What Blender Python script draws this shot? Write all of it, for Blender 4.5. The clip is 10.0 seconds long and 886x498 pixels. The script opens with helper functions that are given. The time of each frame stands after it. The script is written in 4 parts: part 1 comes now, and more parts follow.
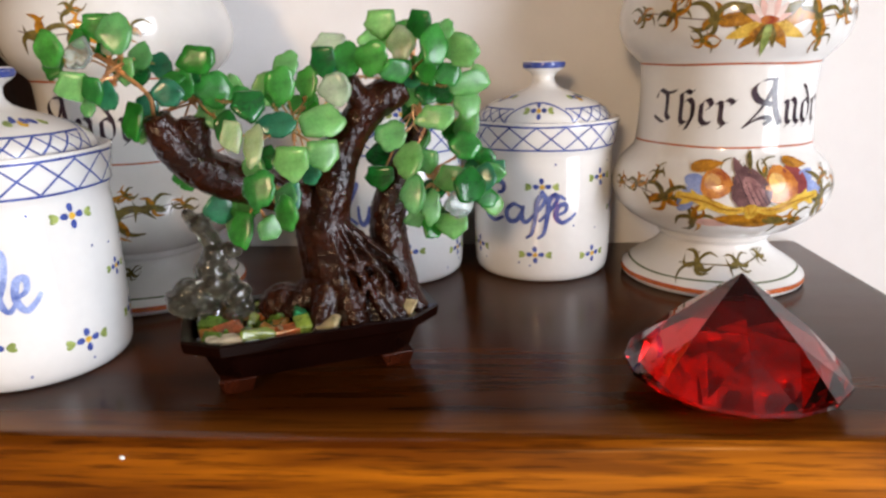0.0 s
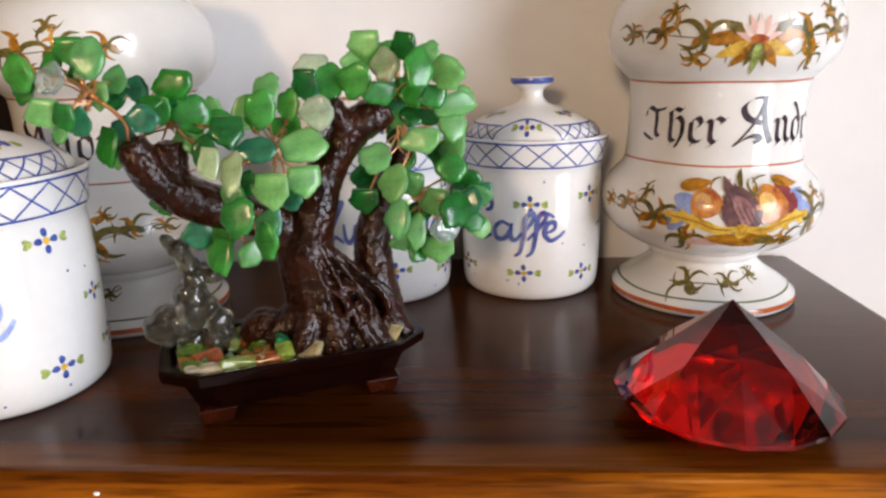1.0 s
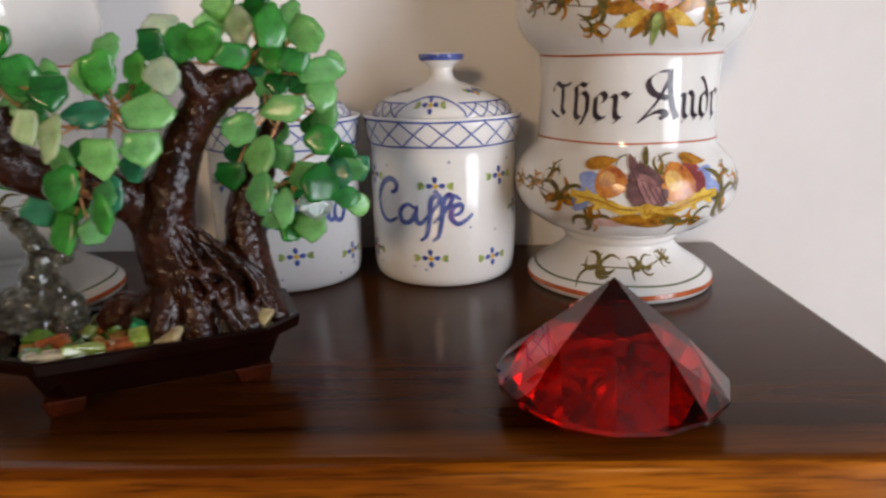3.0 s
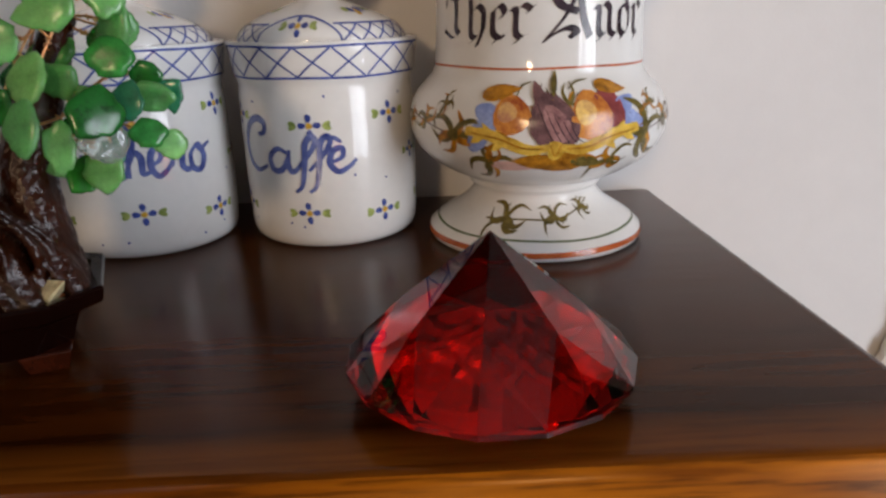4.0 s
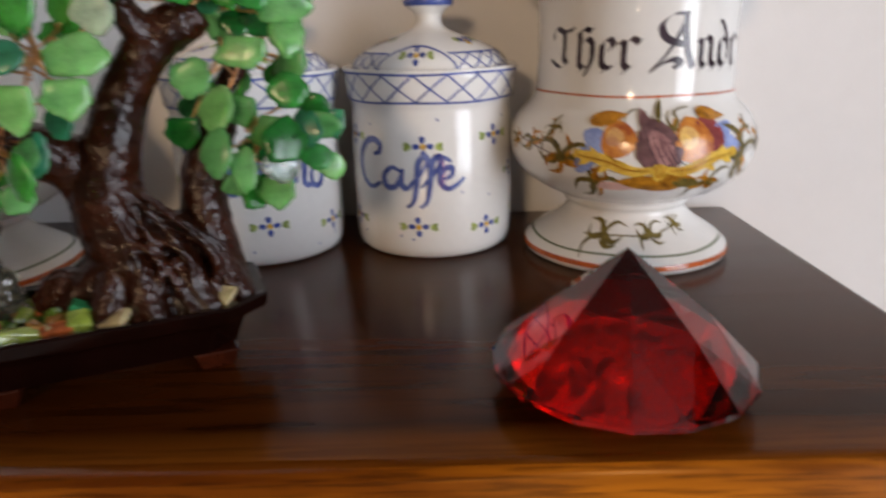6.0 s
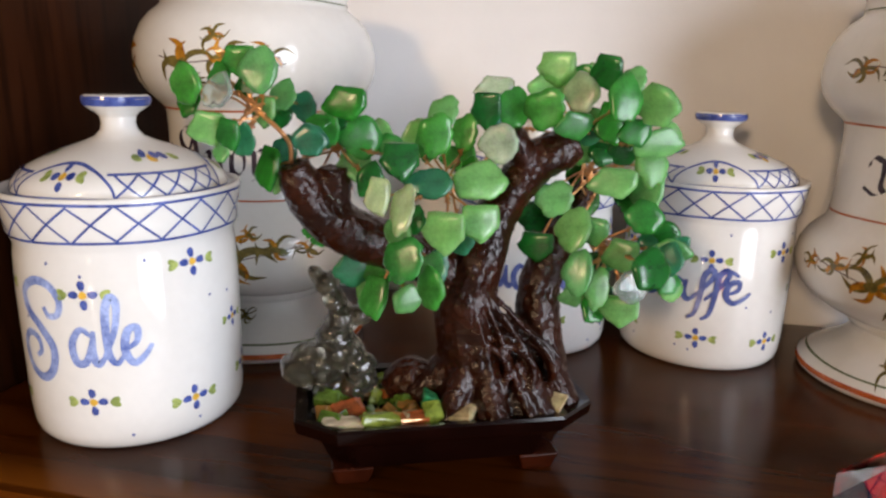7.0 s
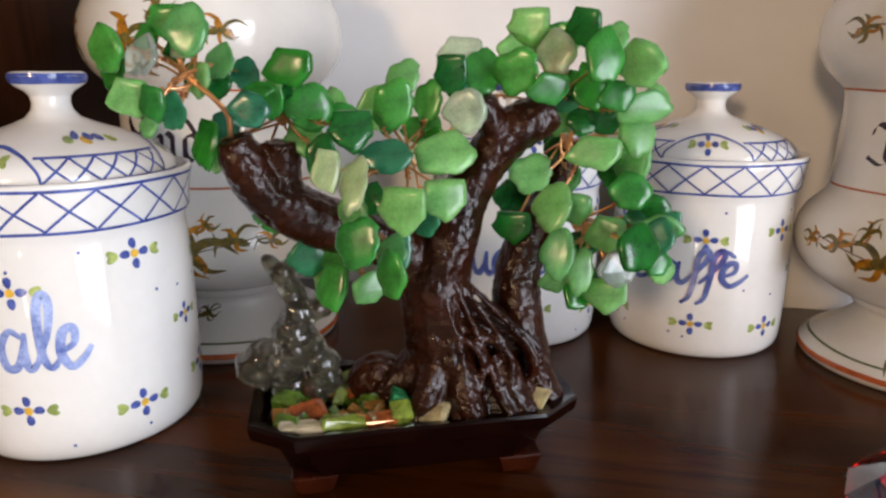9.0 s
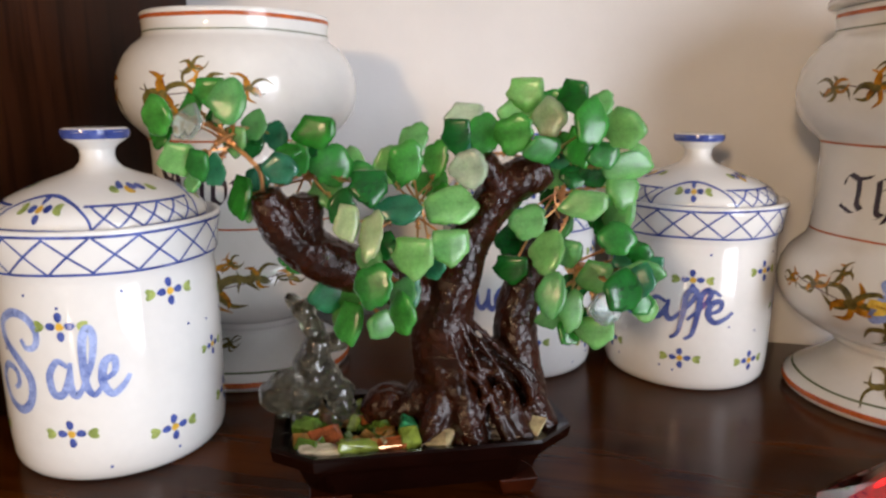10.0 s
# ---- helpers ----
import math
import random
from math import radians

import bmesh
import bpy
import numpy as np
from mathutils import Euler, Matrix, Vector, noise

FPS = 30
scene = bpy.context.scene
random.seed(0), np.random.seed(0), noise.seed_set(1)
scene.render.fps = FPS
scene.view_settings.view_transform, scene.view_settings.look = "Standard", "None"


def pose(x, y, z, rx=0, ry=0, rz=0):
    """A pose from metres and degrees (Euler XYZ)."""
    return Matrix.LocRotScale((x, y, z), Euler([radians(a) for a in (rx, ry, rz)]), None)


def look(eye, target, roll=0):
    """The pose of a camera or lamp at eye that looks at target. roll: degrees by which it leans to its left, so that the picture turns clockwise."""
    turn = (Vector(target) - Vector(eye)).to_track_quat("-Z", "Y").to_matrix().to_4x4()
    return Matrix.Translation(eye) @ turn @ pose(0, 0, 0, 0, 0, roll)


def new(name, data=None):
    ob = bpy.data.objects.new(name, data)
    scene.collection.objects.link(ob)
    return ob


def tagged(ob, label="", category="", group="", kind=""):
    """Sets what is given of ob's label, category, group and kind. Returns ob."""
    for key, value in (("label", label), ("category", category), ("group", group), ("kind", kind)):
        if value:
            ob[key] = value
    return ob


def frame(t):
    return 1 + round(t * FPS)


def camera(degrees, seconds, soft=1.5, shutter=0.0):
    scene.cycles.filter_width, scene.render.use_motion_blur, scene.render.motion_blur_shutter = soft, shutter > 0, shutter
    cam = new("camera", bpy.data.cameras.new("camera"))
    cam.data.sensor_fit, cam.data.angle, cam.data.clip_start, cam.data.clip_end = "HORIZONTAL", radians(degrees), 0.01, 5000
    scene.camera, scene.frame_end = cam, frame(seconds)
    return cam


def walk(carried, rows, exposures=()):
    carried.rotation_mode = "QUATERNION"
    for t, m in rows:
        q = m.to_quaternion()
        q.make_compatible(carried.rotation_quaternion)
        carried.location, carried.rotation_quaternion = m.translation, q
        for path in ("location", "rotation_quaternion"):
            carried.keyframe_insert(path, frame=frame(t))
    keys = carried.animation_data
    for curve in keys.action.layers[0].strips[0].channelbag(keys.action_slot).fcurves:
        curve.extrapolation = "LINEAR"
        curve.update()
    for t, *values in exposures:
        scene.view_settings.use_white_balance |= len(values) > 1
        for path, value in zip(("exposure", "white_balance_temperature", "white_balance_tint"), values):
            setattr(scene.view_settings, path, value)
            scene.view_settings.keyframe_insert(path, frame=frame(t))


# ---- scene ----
cam = camera(66.4, 10.0, soft=2.5, shutter=0.4)
PATH = [
    (0, (0.056, -0.057, 0.199), (-0.058, 1.858, -0.367), -1.5),
    (0.5, (0.053, -0.049, 0.196), (-0.06, 1.856, -0.402), -1.6),
    (1, (0.059, -0.044, 0.21), (-0.029, 1.873, -0.352), -1.4),
    (1.5, (0.058, -0.041, 0.207), (-0.044, 1.879, -0.344), -1.3),
    (2, (0.068, -0.04, 0.207), (0.0, 1.884, -0.333), -1.4),
    (3.3, (0.143, 0.003, 0.185), (0.133, 1.916, -0.399), -1.2),
    (3.5, (0.158, 0.028, 0.185), (0.176, 1.931, -0.43), -1.4),
    (4, (0.178, 0.059, 0.159), (0.239, 1.938, -0.522), -1.5),
    (4.5, (0.181, 0.042, 0.156), (0.28, 1.913, -0.544), -1.9),
    (5, (0.175, 0.033, 0.157), (0.251, 1.905, -0.544), -2.1),
    (5.2, (0.174, 0.035, 0.158), (0.241, 1.906, -0.544), -2.3),
    (6.3, (0.082, 0.017, 0.186), (-0.058, 1.921, -0.411), 0.1),
    (6.5, (0.051, 0.008, 0.196), (-0.268, 1.904, -0.354), 0.6),
    (7, (0.016, 0.01, 0.21), (-0.385, 1.905, -0.288), 1.2),
    (7.5, (0.018, 0.018, 0.204), (-0.368, 1.916, -0.296), 0.4),
    (8, (0.025, 0.024, 0.209), (-0.367, 1.921, -0.289), -1.9),
    (8.5, (0.021, 0.028, 0.207), (-0.35, 1.934, -0.271), -0.4),
    (9, (0.023, 0.044, 0.196), (-0.363, 1.938, -0.317), -0.1),
    (9.5, (0.023, 0.038, 0.202), (-0.381, 1.939, -0.269), 0.1),
    (10, (0.03, 0.011, 0.211), (-0.378, 1.922, -0.218), 0.1),
]
walk(cam, [(t, look(eye, target, roll)) for t, eye, target, roll in PATH],
     exposures=[(0.0, 0.06), (1.0, 0.04), (2.0, -0.12), (3.5, -0.50), (4.0, -0.60), (5.0, -0.46), (6.5, -0.40), (6.9, -0.06), (10.0, -0.08)])

# ---- light ----
world = bpy.data.worlds.new("world")
scene.world = world
world.use_nodes = True
sky = world.node_tree.nodes.new("ShaderNodeTexSky")
sky.sky_type, sky.sun_disc = "NISHITA", False
sky.sun_elevation, sky.sun_rotation = radians(35), radians(130)
world.node_tree.links.new(sky.outputs[0], world.node_tree.nodes["Background"].inputs[0])
world.node_tree.nodes["Background"].inputs[1].default_value = 0.1


def area_lamp(name, eye, target, wide, high, power, colour):
    data = bpy.data.lights.new(name, "AREA")
    data.shape, data.size, data.size_y, data.energy, data.color = "RECTANGLE", wide, high, power, colour
    ob = new(name, data)
    ob.matrix_world = look(eye, target)
    return tagged(ob, "area light in a wall opening", "light", kind="structure")


WALL_Y = 0.64
ROOM_L, ROOM_R, ROOM_F, FLOOR, CEIL = -1.9, 1.9, -2.6, -0.8, 1.75
# glazed door in the right wall, cool daylight; behind the camera a warm lamp in an added high opening
area_lamp("daylight_lamp", (1.97, -1.3, 0.3), (0.97, -1.3, 0.3), 1.4, 2.0, 126, (0.83, 0.885, 1.0))
area_lamp("warm_lamp", (-0.74, -2.67, 1.0), (-0.74, -1.6, 0.75), 0.34, 0.38, 40, (1.0, 0.70, 0.42))
# low lamp in a slit, added only to reflect as a warm streak on the jars
area_lamp("streak_lamp", (-0.50, -2.67, -0.60), (-0.50, -1.6, -0.60), 0.09, 0.32, 2.6, (1.0, 0.78, 0.52))


# ---- materials ----
def mat(name, base, rough=0.5, metal=0.0, coat=0.0, trans=0.0, ior=1.5, vary=0.15, scale=40.0, bump=0.0, bump_scale=200.0, sss=0.0, rand=0.0, stretch=None, dark=None, rough_vary=0.0):
    """A procedural surface: two scales of tone, roughness wear and fine relief."""
    m = bpy.data.materials.new(name)
    m.use_nodes = True
    nt = m.node_tree
    N, L = nt.nodes, nt.links
    b = N["Principled BSDF"]
    b.inputs["Roughness"].default_value, b.inputs["Metallic"].default_value = rough, metal
    b.inputs["IOR"].default_value, b.inputs["Transmission Weight"].default_value = ior, trans
    b.inputs["Coat Weight"].default_value, b.inputs["Coat Roughness"].default_value = coat, 0.06
    if sss:
        b.inputs["Subsurface Weight"].default_value = sss
        b.inputs["Subsurface Radius"].default_value = (0.006, 0.01, 0.006)
        b.inputs["Subsurface Scale"].default_value = 0.6
    co = N.new("ShaderNodeTexCoord")
    mp = N.new("ShaderNodeMapping")
    if stretch:
        mp.inputs["Scale"].default_value = stretch
    L.new(co.outputs["Object"], mp.inputs["Vector"])

    def tex(sc, detail, dist=0.0):
        n = N.new("ShaderNodeTexNoise")
        n.inputs["Scale"].default_value, n.inputs["Detail"].default_value, n.inputs["Distortion"].default_value = sc, detail, dist
        L.new(mp.outputs[0], n.inputs["Vector"])
        return n
    big, fine = tex(scale, 3.0), tex(scale * 7.3, 5.0)
    add = N.new("ShaderNodeMath")
    add.operation = "MULTIPLY_ADD"
    add.inputs[1].default_value = 0.45
    L.new(fine.outputs["Fac"], add.inputs[0])
    L.new(big.outputs["Fac"], add.inputs[2])
    ramp = N.new("ShaderNodeValToRGB")
    lo = dark if dark else tuple(c * (1 - vary) for c in base)
    hi = tuple(min(1.0, c * (1 + vary)) for c in base)
    ramp.color_ramp.elements[0].position, ramp.color_ramp.elements[0].color = 0.5, (*lo, 1)
    ramp.color_ramp.elements[1].position, ramp.color_ramp.elements[1].color = 0.95, (*hi, 1)
    L.new(add.outputs[0], ramp.inputs[0])
    out = ramp.outputs[0]
    if rand:
        info = N.new("ShaderNodeObjectInfo")
        hsv = N.new("ShaderNodeHueSaturation")
        mr = N.new("ShaderNodeMapRange")
        mr.inputs["To Min"].default_value, mr.inputs["To Max"].default_value = 1 - rand, 1 + rand
        L.new(info.outputs["Random"], mr.inputs["Value"])
        L.new(mr.outputs[0], hsv.inputs["Value"])
        mh = N.new("ShaderNodeMapRange")
        mh.inputs["To Min"].default_value, mh.inputs["To Max"].default_value = 0.515, 0.485
        L.new(info.outputs["Random"], mh.inputs["Value"])
        L.new(mh.outputs[0], hsv.inputs["Hue"])
        L.new(out, hsv.inputs["Color"])
        out = hsv.outputs[0]
    L.new(out, b.inputs["Base Color"])
    if rough_vary:
        mr = N.new("ShaderNodeMapRange")
        mr.inputs["To Min"].default_value, mr.inputs["To Max"].default_value = rough - rough_vary, rough + rough_vary
        L.new(big.outputs["Fac"], mr.inputs["Value"])
        L.new(mr.outputs[0], b.inputs["Roughness"])
    if bump:
        bn = tex(bump_scale, 4.0)
        bp = N.new("ShaderNodeBump")
        bp.inputs["Strength"].default_value, bp.inputs["Distance"].default_value = bump, 0.001
        L.new(bn.outputs["Fac"], bp.inputs["Height"])
        L.new(bp.outputs[0], b.inputs["Normal"])
    return m


def wood(name, light, dark, rough, grain=(2.5, 55.0, 55.0), coat=0.0, ior=1.45, pores=0.8, front_tone=None, tint=(1.0, 1.0, 1.0)):
    """Varnished wood with grain along x: long bands, dark pores and a slight sheen change."""
    m = bpy.data.materials.new(name)
    m.use_nodes = True
    N, L = m.node_tree.nodes, m.node_tree.links
    b = N["Principled BSDF"]
    co, mp = N.new("ShaderNodeTexCoord"), N.new("ShaderNodeMapping")
    mp.inputs["Scale"].default_value = grain
    L.new(co.outputs["Object"], mp.inputs["Vector"])
    n1, n2 = N.new("ShaderNodeTexNoise"), N.new("ShaderNodeTexNoise")
    n1.inputs["Scale"].default_value, n1.inputs["Detail"].default_value, n1.inputs["Distortion"].default_value = 1.0, 6.0, 0.6
    n2.inputs["Scale"].default_value, n2.inputs["Detail"].default_value = 4.5, 8.0
    L.new(mp.outputs[0], n1.inputs["Vector"])
    L.new(mp.outputs[0], n2.inputs["Vector"])
    r1, r2 = N.new("ShaderNodeValToRGB"), N.new("ShaderNodeValToRGB")
    r1.color_ramp.elements[0].position, r1.color_ramp.elements[0].color = 0.34, (*dark, 1)
    r1.color_ramp.elements[1].position, r1.color_ramp.elements[1].color = 0.66, (*light, 1)
    r2.color_ramp.elements[0].position, r2.color_ramp.elements[0].color = 0.36, (0.35, 0.3, 0.28, 1)
    r2.color_ramp.elements[1].position, r2.color_ramp.elements[1].color = 0.5, (1, 1, 1, 1)
    L.new(n1.outputs["Fac"], r1.inputs[0])
    L.new(n2.outputs["Fac"], r2.inputs[0])
    mx = N.new("ShaderNodeMix")
    mx.data_type, mx.blend_type = "RGBA", "MULTIPLY"
    mx.inputs[0].default_value = pores
    L.new(r1.outputs[0], mx.inputs[6])
    L.new(r2.outputs[0], mx.inputs[7])
    out = mx.outputs[2]
    if front_tone:
        # a lighter tone along the front edge, with a ragged border
        y0, y1, tone = front_tone
        sp, wob, front_mix = N.new("ShaderNodeSeparateXYZ"), N.new("ShaderNodeMath"), N.new("ShaderNodeMapRange")
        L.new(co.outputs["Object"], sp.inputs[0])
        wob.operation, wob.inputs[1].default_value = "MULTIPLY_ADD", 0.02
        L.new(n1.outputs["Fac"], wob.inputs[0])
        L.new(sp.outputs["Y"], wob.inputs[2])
        front_mix.inputs["From Min"].default_value, front_mix.inputs["From Max"].default_value = y0 + 0.01, y1 + 0.01
        front_mix.inputs["To Min"].default_value, front_mix.inputs["To Max"].default_value = 1.0, 0.0
        L.new(wob.outputs[0], front_mix.inputs["Value"])
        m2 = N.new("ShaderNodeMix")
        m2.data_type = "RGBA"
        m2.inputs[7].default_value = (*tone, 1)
        L.new(front_mix.outputs[0], m2.inputs[0])
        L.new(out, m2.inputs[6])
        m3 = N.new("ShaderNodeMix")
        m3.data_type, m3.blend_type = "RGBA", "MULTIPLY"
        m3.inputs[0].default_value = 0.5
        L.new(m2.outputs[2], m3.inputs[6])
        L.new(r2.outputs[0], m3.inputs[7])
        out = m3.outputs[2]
    L.new(out, b.inputs["Base Color"])
    mr = N.new("ShaderNodeMapRange")
    mr.inputs["To Min"].default_value, mr.inputs["To Max"].default_value = rough * 0.8, rough * 1.3
    L.new(n1.outputs["Fac"], mr.inputs["Value"])
    L.new(mr.outputs[0], b.inputs["Roughness"])
    bp = N.new("ShaderNodeBump")
    bp.inputs["Strength"].default_value, bp.inputs["Distance"].default_value = 0.12, 0.0006
    L.new(n2.outputs["Fac"], bp.inputs["Height"])
    L.new(bp.outputs[0], b.inputs["Normal"])
    b.inputs["Coat Weight"].default_value, b.inputs["Coat Roughness"].default_value = coat, 0.1
    b.inputs["IOR"].default_value = ior
    b.inputs["Specular Tint"].default_value = (*tint, 1)
    return m


M = dict(
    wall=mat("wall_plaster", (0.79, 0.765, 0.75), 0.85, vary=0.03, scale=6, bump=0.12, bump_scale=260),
    # unseen ceiling and walls coloured dark to hold down the room's fill light
    ceiling=mat("ceiling_dimmed", (0.20, 0.185, 0.17), 0.9, vary=0.03, scale=4),
    far_wall=mat("far_wall_dimmed", (0.09, 0.075, 0.062), 0.85, vary=0.05, scale=5),
    floor=mat("floor_tile", (0.30, 0.27, 0.25), 0.4, vary=0.12, scale=5),
    top=wood("walnut_top", (0.074, 0.0178, 0.0019), (0.036, 0.0082, 0.0009), 0.19, grain=(2.6, 26.0, 26.0), ior=1.25, tint=(1.0, 0.66, 0.42), pores=0.35, front_tone=(0.262, 0.290, (0.22, 0.066, 0.007))),
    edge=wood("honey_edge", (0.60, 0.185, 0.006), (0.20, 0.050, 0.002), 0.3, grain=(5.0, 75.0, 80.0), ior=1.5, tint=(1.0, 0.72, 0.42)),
    panel=wood("dark_panel", (0.036, 0.0095, 0.003), (0.014, 0.0038, 0.0013), 0.42, grain=(30.0, 30.0, 2.0), ior=1.25, tint=(1.0, 0.6, 0.4)),
    frame=mat("white_frame", (0.75, 0.75, 0.73), 0.4, vary=0.04),
    ceramic=mat("white_glaze", (0.80, 0.785, 0.76), 0.05, vary=0.035, scale=25, bump=0.02, bump_scale=60),
    glaze_grey=mat("pale_glaze", (0.79, 0.77, 0.74), 0.055, vary=0.04, scale=20, bump=0.02, bump_scale=50),
    blue=mat("blue_paint", (0.07, 0.10, 0.31), 0.16, vary=0.55, scale=160, dark=(0.025, 0.042, 0.20)),
    letter_blue=mat("lettering_blue", (0.12, 0.15, 0.34), 0.16, vary=0.5, scale=110, dark=(0.025, 0.04, 0.19)),
    letter_pale=mat("lettering_pale_blue", (0.36, 0.44, 0.70), 0.16, vary=0.35, scale=90, dark=(0.10, 0.15, 0.44)),
    yellow=mat("yellow_paint", (0.70, 0.42, 0.06), 0.18, vary=0.25, scale=150),
    leaf_paint=mat("green_paint", (0.36, 0.42, 0.13), 0.18, vary=0.4, scale=200, dark=(0.14, 0.2, 0.05)),
    red_line=mat("red_line", (0.48, 0.11, 0.03), 0.18, vary=0.3, scale=90),
    green_line=mat("green_line", (0.13, 0.16, 0.08), 0.18, vary=0.3, scale=90),
    ochre=mat("ochre_paint", (0.46, 0.20, 0.016), 0.18, vary=0.4, scale=180, dark=(0.17, 0.065, 0.01)),
    olive=mat("olive_paint", (0.16, 0.12, 0.03), 0.18, vary=0.45, scale=180, dark=(0.06, 0.05, 0.015)),
    ink=mat("lettering_ink", (0.045, 0.03, 0.04), 0.2, vary=0.5, scale=140, dark=(0.018, 0.012, 0.016)),
    ink_soft=mat("thin_ink", (0.16, 0.11, 0.10), 0.2, vary=0.4, scale=140),
    fruit=mat("orange_fruit_paint", (0.62, 0.27, 0.05), 0.18, vary=0.35, scale=70, dark=(0.30, 0.05, 0.02)),
    peach=mat("peach_paint", (0.74, 0.50, 0.14), 0.18, vary=0.3, scale=60, dark=(0.50, 0.22, 0.12)),
    plum=mat("plum_paint", (0.26, 0.06, 0.06), 0.18, vary=0.4, scale=70),
    fig=mat("fig_paint", (0.17, 0.085, 0.085), 0.2, vary=0.45, scale=110, dark=(0.07, 0.035, 0.04)),
    fig_light=mat("fig_flesh_paint", (0.36, 0.19, 0.18), 0.2, vary=0.4, scale=130, dark=(0.20, 0.09, 0.09)),
    sky_paint=mat("blue_leaf_paint", (0.30, 0.36, 0.58), 0.18, vary=0.35, scale=90, dark=(0.14, 0.19, 0.44)),
    ribbon=mat("yellow_ribbon_paint", (0.72, 0.50, 0.09), 0.18, vary=0.3, scale=120, dark=(0.48, 0.27, 0.03)),
    rose=mat("pink_wash_paint", (0.72, 0.46, 0.40), 0.2, vary=0.2, scale=80),
    petal=mat("pale_petal_paint", (0.76, 0.62, 0.57), 0.2, vary=0.15, scale=150),
    bark=mat("bark", (0.022, 0.0048, 0.0013), 0.22, ior=1.4, vary=0.5, scale=60, bump=0.6, bump_scale=420, dark=(0.008, 0.0018, 0.0007), rough_vary=0.1),
    pot=mat("lacquered_pot", (0.005, 0.0012, 0.0008), 0.12, vary=0.4, scale=40, ior=1.36),
    pot_foot=mat("brown_foot", (0.032, 0.006, 0.002), 0.22, vary=0.4, scale=60),
    wire=mat("copper_wire", (0.72, 0.36, 0.16), 0.28, metal=1.0, vary=0.1, scale=300),
    ruby=mat("red_crystal", (0.46, 0.0022, 0.002), 0.02, trans=1.0, ior=1.55, vary=0.03, scale=20),
    smoke=mat("smoky_crystal", (0.20, 0.19, 0.145), 0.1, trans=0.9, ior=1.5, vary=0.2, scale=50),
    metal=mat("bright_metal", (0.6, 0.58, 0.55), 0.22, metal=1.0, vary=0.1),
    brass=mat("brass", (0.7, 0.5, 0.2), 0.3, metal=1.0, vary=0.1),
    cream=mat("cream_resin", (0.74, 0.69, 0.62), 0.35, vary=0.06, scale=60),
    hole=mat("dark_hole", (0.26, 0.19, 0.15), 0.7, vary=0.1),
    fleck=mat("white_fleck", (0.8, 0.78, 0.74), 0.5, vary=0.05),
)
JADE = [
    mat("jade_deep", (0.020, 0.24, 0.028), 0.24, trans=0.6, vary=0.38, scale=2.2, sss=0.55, rand=0.25),
    mat("jade_mid", (0.072, 0.41, 0.066), 0.24, trans=0.6, vary=0.38, scale=2.2, sss=0.55, rand=0.22),
    mat("jade_light", (0.26, 0.63, 0.21), 0.26, trans=0.62, vary=0.3, scale=2.2, sss=0.6, rand=0.2),
    mat("jade_pale", (0.60, 0.72, 0.51), 0.26, trans=0.62, vary=0.3, scale=2.2, sss=0.6, rand=0.1),
    mat("jade_teal", (0.05, 0.31, 0.15), 0.22, trans=0.62, vary=0.35, scale=2.2, sss=0.5, rand=0.22),
    mat("jade_yellow", (0.53, 0.66, 0.34), 0.26, trans=0.6, vary=0.3, scale=2.2, sss=0.6, rand=0.1),
    mat("jade_clear", (0.78, 0.92, 0.82), 0.1, trans=0.85, vary=0.2, scale=2.2, rand=0.06),
]
STONE = dict(
    cream=mat("cream_stone", (0.52, 0.43, 0.24), 0.25, vary=0.5, scale=2.2, sss=0.2, trans=0.2, coat=0.3),
    white=mat("white_stone", (0.64, 0.56, 0.40), 0.22, vary=0.4, scale=2.2, sss=0.2, trans=0.2, coat=0.3),
    rust=mat("rust_stone", (0.29, 0.075, 0.022), 0.2, vary=0.6, scale=2.2, coat=0.3),
    lime=mat("lime_stone", (0.32, 0.42, 0.06), 0.2, vary=0.5, scale=2.2, trans=0.4, coat=0.3),
    moss=mat("moss_stone", (0.13, 0.25, 0.035), 0.2, vary=0.5, scale=2.2, trans=0.35, coat=0.3),
    teal=mat("teal_stone", (0.03, 0.27, 0.10), 0.2, vary=0.5, scale=2.2, trans=0.25, coat=0.3),
    amber=mat("amber_stone", (0.36, 0.18, 0.04), 0.2, vary=0.35, scale=2.2, trans=0.2, coat=0.3),
    grey=mat("grey_stone", (0.30, 0.33, 0.24), 0.25, vary=0.4, scale=2.2, coat=0.2),
)


# ---- building helpers ----
def mesh_of(bm, name, mats, smooth=True):
    bmesh.ops.recalc_face_normals(bm, faces=bm.faces)
    me = bpy.data.meshes.new(name)
    bm.to_mesh(me)
    bm.free()
    for m in (mats if isinstance(mats, (list, tuple)) else [mats]):
        me.materials.append(m)
    for p in me.polygons:
        p.use_smooth = smooth
    return me


def part(name, bm, material, parent=None, label="", smooth=True):
    """Links a bmesh as one mesh object, under a thing or a part."""
    ob = new(name, bm if isinstance(bm, bpy.types.Mesh) else mesh_of(bm, name, material, smooth))
    if parent is not None:
        ob.parent = parent
    if label:
        ob["label"] = label
    return ob


def thing(name, m, label, category, group="", kind=""):
    ob = new(name)
    ob.empty_display_size = 0.02
    ob.matrix_world = m
    return tagged(ob, label, category, group, kind)


